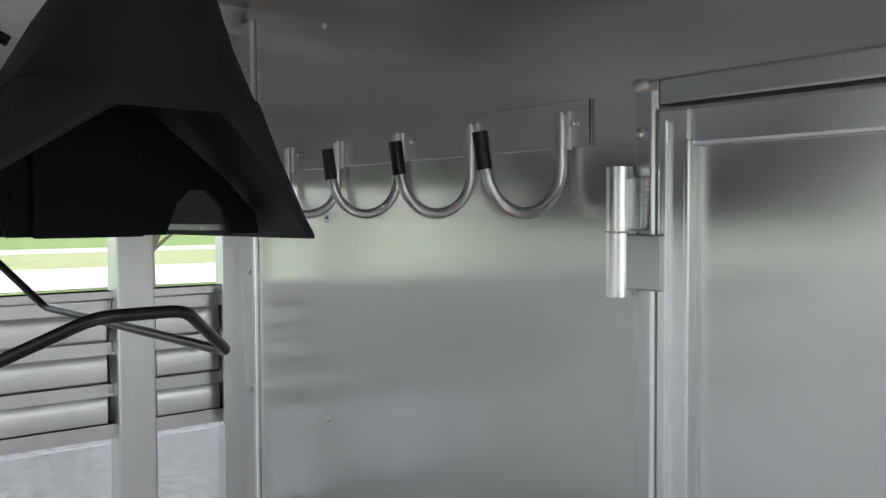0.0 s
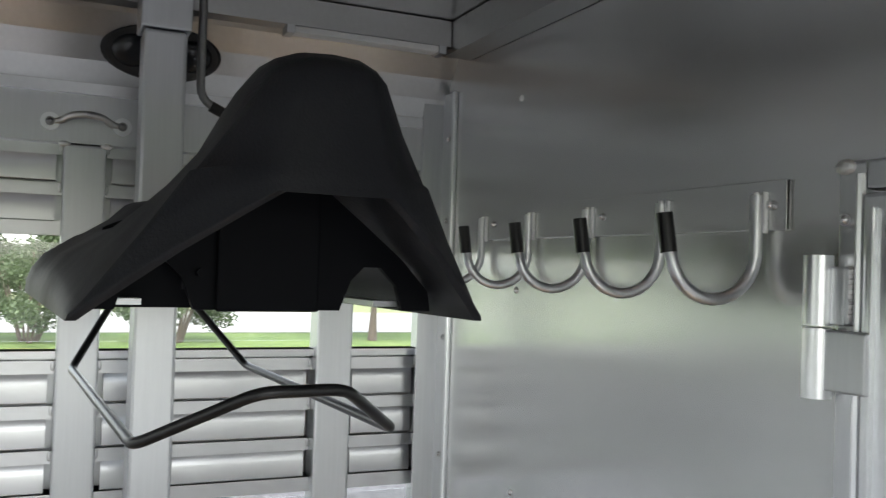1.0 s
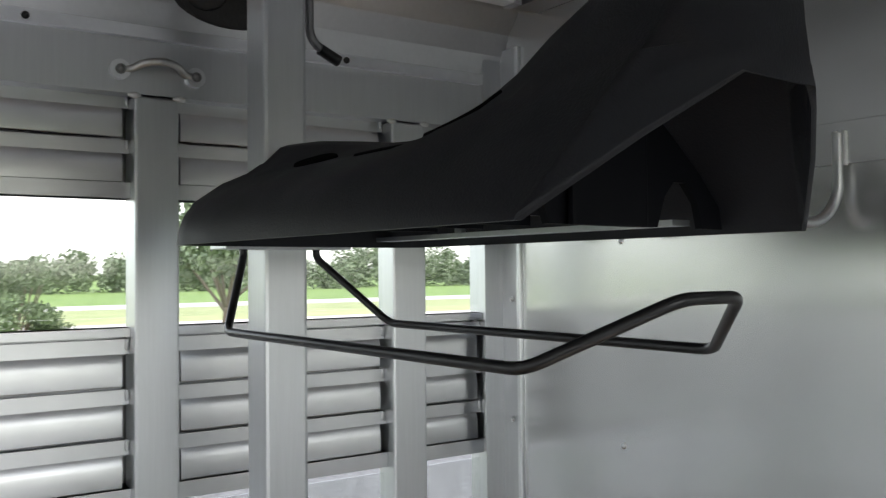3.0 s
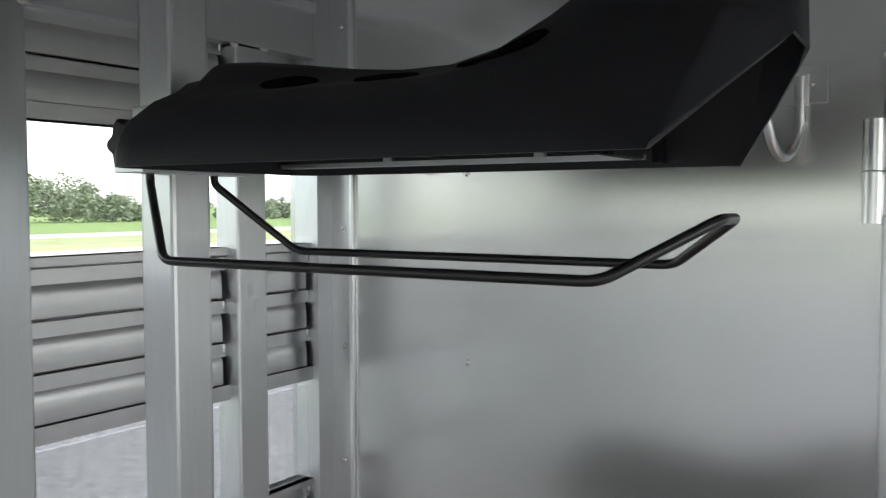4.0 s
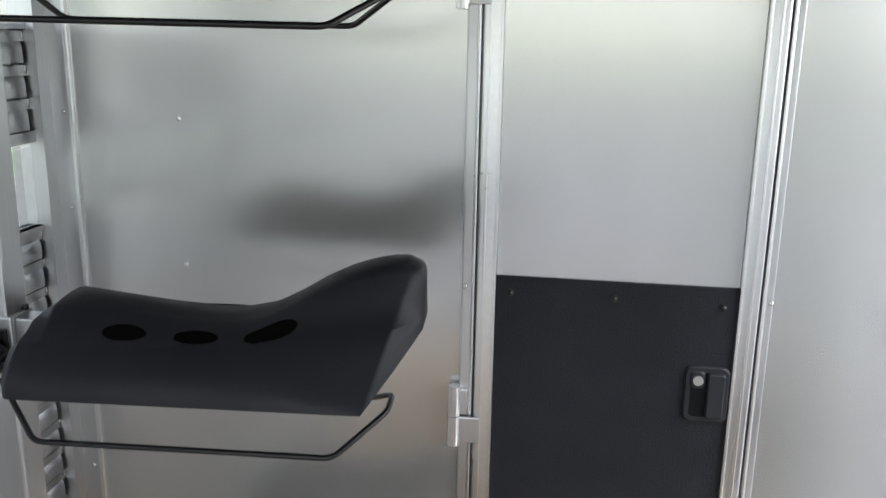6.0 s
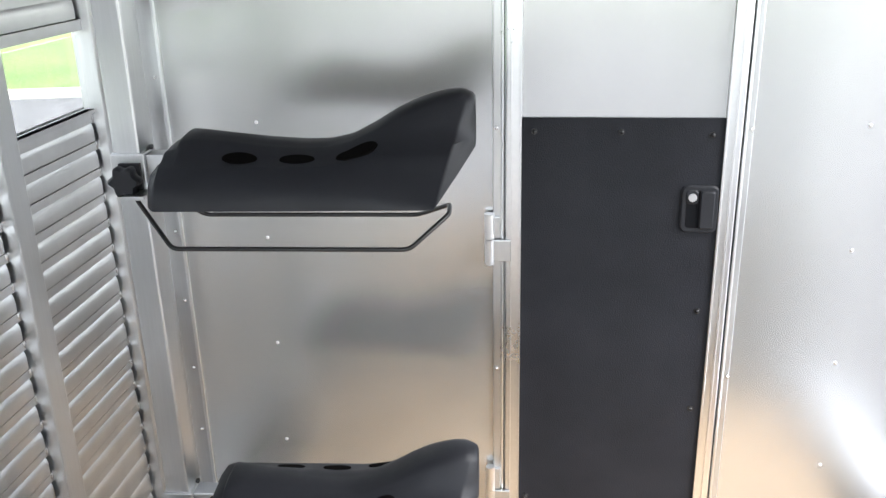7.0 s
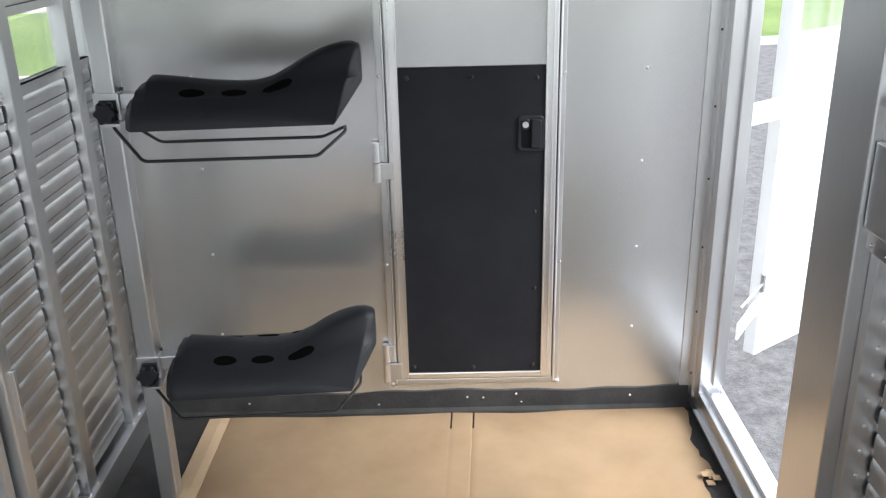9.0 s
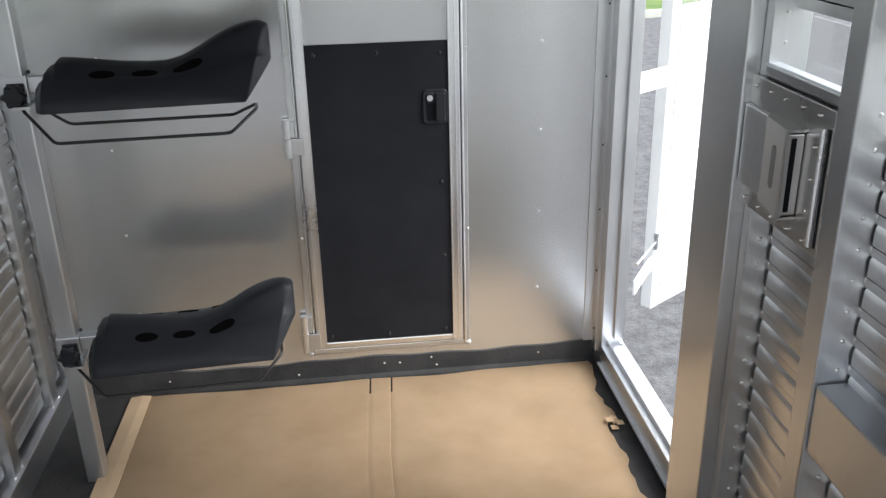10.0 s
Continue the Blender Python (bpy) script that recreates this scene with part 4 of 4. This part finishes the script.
patch("ground", -1500, 1500, -1500, 1500, GROUND - 0.02, M_GRASS, "mown green grass to the horizon", "grass")
slab("pavement", ((-13, -60), (40, -60), (40, 18.5), (-13, 7.9)), GROUND, M_ASPHALT, "grey asphalt yard", "asphalt")
slab("lane", ((-20, 17.5), (60, 33.5), (60, 43), (-20, 27)), GROUND, M_ASPHALT, "asphalt lane behind a strip of grass", "asphalt")
patch("verge", -58.0, -40.5, -300, 300, GROUND - 0.01, M_DRYGRASS, "dry yellowish grass verge between two roads", "grass")
patch("road", -40.5, -28.4, -300, 300, GROUND, M_CONCRETE, "pale concrete road beyond the grass", "road")
patch("far_road", -66.0, -58.0, -300, 300, GROUND, M_CONCRETE, "pale far road before the woods", "road")
for name, at, length in (("kerb", (13.5, 13.3, GROUND), 54.0), ("kerb", (20.0, 25.4, GROUND), 81.0)):
    kerb = tagged(part(name, box((-length / 2, 0.0, -0.05), (length / 2, 0.16, 0.1)), M_CONCRETE), "pale concrete kerb along the asphalt", "kerb", kind="structure")
    kerb.matrix_world = pose(*at, 0, 0, 11.31)


def leaves(bm, c, r, count, size, rng, squash=1.0):
    for _ in range(count):
        d = Vector((rng.gauss(0, 1), rng.gauss(0, 1), rng.gauss(0, 1))).normalized() * r * rng.random() ** 0.4
        p = Vector(c) + Vector((d.x, d.y, d.z * squash))
        u = Vector((rng.uniform(-1, 1), rng.uniform(-1, 1), rng.uniform(-1, 1))).normalized()
        v = u.orthogonal().normalized()
        s = size * rng.uniform(0.6, 1.3)
        bm.faces.new([bm.verts.new(p + u * s), bm.verts.new(p + v * s * 0.6), bm.verts.new(p - u * s), bm.verts.new(p - v * s * 0.6)])


def tree(at, height, spread_, trunk_h, seed, count, label, name="tree", size=0.12):
    rng = random.Random(seed)
    t = empty(name, label, "tree" if name == "tree" else "bush", at=at)
    for k in range(7 if name == "bush" else 1):
        a = rng.uniform(0, 6.28)
        base_p = Vector((0.25 * math.cos(a), 0.25 * math.sin(a), 0)) if name == "bush" else Vector()
        tip = Vector((spread_ * 0.45 * math.cos(a), spread_ * 0.45 * math.sin(a), height * 0.7)) if name == "bush" else Vector((0.1, 0, trunk_h))
        r = 0.045 if name == "bush" else 0.05 * height ** 0.7
        part("trunk", cyl(base_p, tip, r, n=8, r2=r * 0.5), M_BARK, t, smooth=True)
    if name != "bush":
        for k in range(7):
            a = 6.28 * k / 7 + rng.uniform(-0.3, 0.3)
            part("limb", cyl((0.1, 0, trunk_h * rng.uniform(0.8, 1)), (spread_ * 0.6 * math.cos(a), spread_ * 0.6 * math.sin(a), trunk_h + (height - trunk_h) * rng.uniform(0.3, 0.8)), 0.02 * height ** 0.7, n=6, r2=0.01), M_BARK, t, smooth=True)
    bm = bmesh.new()
    clumps = 42 if name == "bush" else 24
    for k in range(clumps):
        a, q = rng.uniform(0, 6.28), rng.random() ** 0.5
        z = rng.uniform(trunk_h + (0.0 if name == "bush" else 1.3), height * 0.86)
        q *= 1.0 - 0.5 * max(0, (z - trunk_h) / (height - trunk_h) - 0.4)
        leaves(bm, (spread_ * 0.75 * q * math.cos(a), spread_ * 0.75 * q * math.sin(a), z), height * (0.13 if name == "bush" else 0.15), count // clumps, size, rng, 0.8)
    part("crown", bm, M_LEAF, t)
    return t


tree((-25.2, -1.1, GROUND), 3.5, 2.9, 0.6, 3, 19000, "leafy green multi-stemmed shrub on the verge", "bush", 0.06)
tree((-25.0, 2.7, GROUND), 2.9, 2.0, 0.5, 4, 9000, "leafy green shrub on the verge", "bush", 0.055)
tree((-25.3, 8.9, GROUND), 5.5, 2.6, 1.3, 5, 6000, "small tree with a pale bare trunk on the verge", "tree", 0.1)
tree((14.5, 22.0, GROUND), 3.0, 2.4, 0.4, 6, 3600, "dark shrub behind the kerb", "bush", 0.1)
rng = random.Random(11)
bm = bmesh.new()
for k in range(300):
    y = -160 + 320 * k / 300 + rng.uniform(-1, 1)
    x = -115 + rng.uniform(-6, 8)
    h = rng.uniform(2.6, 4.3) + 0.8 * math.sin(y * 0.05) + 3.4 * math.exp(-((y - 70) / 9) ** 2)
    for j in range(7):
        leaves(bm, (x + rng.uniform(-2, 2), y + rng.uniform(-1.6, 1.6), GROUND + h * (0.2 + 0.11 * j)), h * 0.26, 62, 0.26, rng)
tagged(part("far_woods", bm, M_LEAF), "distant line of dark green trees", "woods", kind="stuff")


def far_truck(at, turn):
    """A boxy off-roader: lower body, bonnet, tapered cabin, dark windows, bumpers and pale wheels."""
    t = empty("truck", "yellow off-road vehicle far off on the road", "vehicle", at=at)
    outline = [(-1.95, 0.42), (1.95, 0.42), (2.0, 0.62), (1.95, 0.98), (0.95, 1.06), (0.55, 1.68), (0.35, 1.74), (-1.75, 1.74), (-1.9, 1.66), (-1.98, 0.95)]
    bm = bmesh.new()
    sides = [[bm.verts.new((x, y * (0.9 if z > 1.2 else 1.0), z)) for x, z in outline] for y in (-0.88, 0.88)]
    for k in range(len(outline)):
        j = (k + 1) % len(outline)
        bm.faces.new((sides[0][k], sides[0][j], sides[1][j], sides[1][k]))
    bm.faces.new(sides[0])
    bm.faces.new(sides[1][::-1])
    part("body", bm, M_YELLOW, t, bevel=0.03)
    for x0, x1 in ((-1.65, -1.05), (-0.95, -0.2), (-0.1, 0.42)):
        for y in (-0.86, 0.86):
            part("side_window", box((x0, y - 0.03, 1.12), (x1, y + 0.03, 1.56)), M_DARK, t, bevel=0.01)
    for x in (-2.04, 2.02):
        part("bumper", box((x - 0.08, -0.86, 0.42), (x + 0.08, 0.86, 0.62)), M_RUBBER, t, bevel=0.03)
    for x in (-1.25, 1.28):
        for y in (-0.84, 0.84):
            w = part("wheel", cyl((x, y - 0.12, 0.38), (x, y + 0.12, 0.38), 0.38), M_RUBBER, t, smooth=True)
            part("rim", cyl((x, y - 0.125, 0.38), (x, y + 0.125, 0.38), 0.21), M_WHITE, w, smooth=True)
    t.rotation_euler = (0, 0, radians(turn))
    return t


far_truck((-63, -15.9, GROUND), -90)
shed = empty("shed", "small white shed before the distant woods", "shed", at=(-98, -10.8, GROUND))
shed.scale = (0.35, 0.3, 0.45)
part("wall", box((-3, -3.5, 0), (3, 3.5, 2.6)), M_GREYWALL, shed)
bm = bmesh.new()
vs = [bm.verts.new(p) for p in ((-3.3, -3.8, 2.6), (3.3, -3.8, 2.6), (0, -3.8, 4.0), (-3.3, 3.8, 2.6), (3.3, 3.8, 2.6), (0, 3.8, 4.0))]
for fc in ((0, 1, 2), (3, 5, 4), (0, 2, 5, 3), (1, 4, 5, 2), (0, 3, 4, 1)):
    bm.faces.new([vs[k] for k in fc])
part("roof", bm, M_GREYWALL, shed)
for y in (-22, 2.5, 26):
    pole = empty("utility_pole", "pale wooden utility pole beside the far grass", "pole", at=(-58, y, GROUND))
    part("shaft", cyl((0, 0, 0), (0, 0, 6.5), 0.11, n=10, r2=0.08), M_CONCRETE, pole, smooth=True)


def parked_truck(at, turn):
    """A box truck seen far off through the side door."""
    t = empty("box_truck", "white box truck with dark grille parked beyond the kerb", "truck", at=at)
    part("box_body", box((-2.2, -1.1, 0.7), (2.0, 1.1, 3.0)), M_WHITE, t, bevel=0.05)
    part("cab", box((2.05, -1.0, 0.5), (3.6, 1.0, 2.3)), M_WHITE, t, bevel=0.12)
    part("windscreen", box((3.5, -0.85, 1.4), (3.62, 0.85, 2.1)), M_DARK, t)
    grille = part("grille", box((3.58, -0.7, 0.7), (3.66, 0.7, 1.3)), M_DARK, t)
    for k in range(5):
        part("bar", box((3.66, -0.68, 0.74 + k * 0.11), (3.68, 0.68, 0.78 + k * 0.11)), M_DULL, grille)
    for y in (-0.85, 0.85):
        part("marker_lamp", box((3.58, y - 0.1, 0.8), (3.66, y + 0.1, 1.0)), M_ORANGE, t)
    for x in (-1.4, 2.7):
        for y in (-0.95, 0.95):
            w = part("wheel", cyl((x, y - 0.13, 0.45), (x, y + 0.13, 0.45), 0.45), M_RUBBER, t, smooth=True)
            part("rim", cyl((x, y - 0.135, 0.45), (x, y + 0.135, 0.45), 0.22), M_TUBE, w, smooth=True)
    t.rotation_euler = (0, 0, radians(turn))
    return t


parked_truck((17.0, 30.0, GROUND), -118)
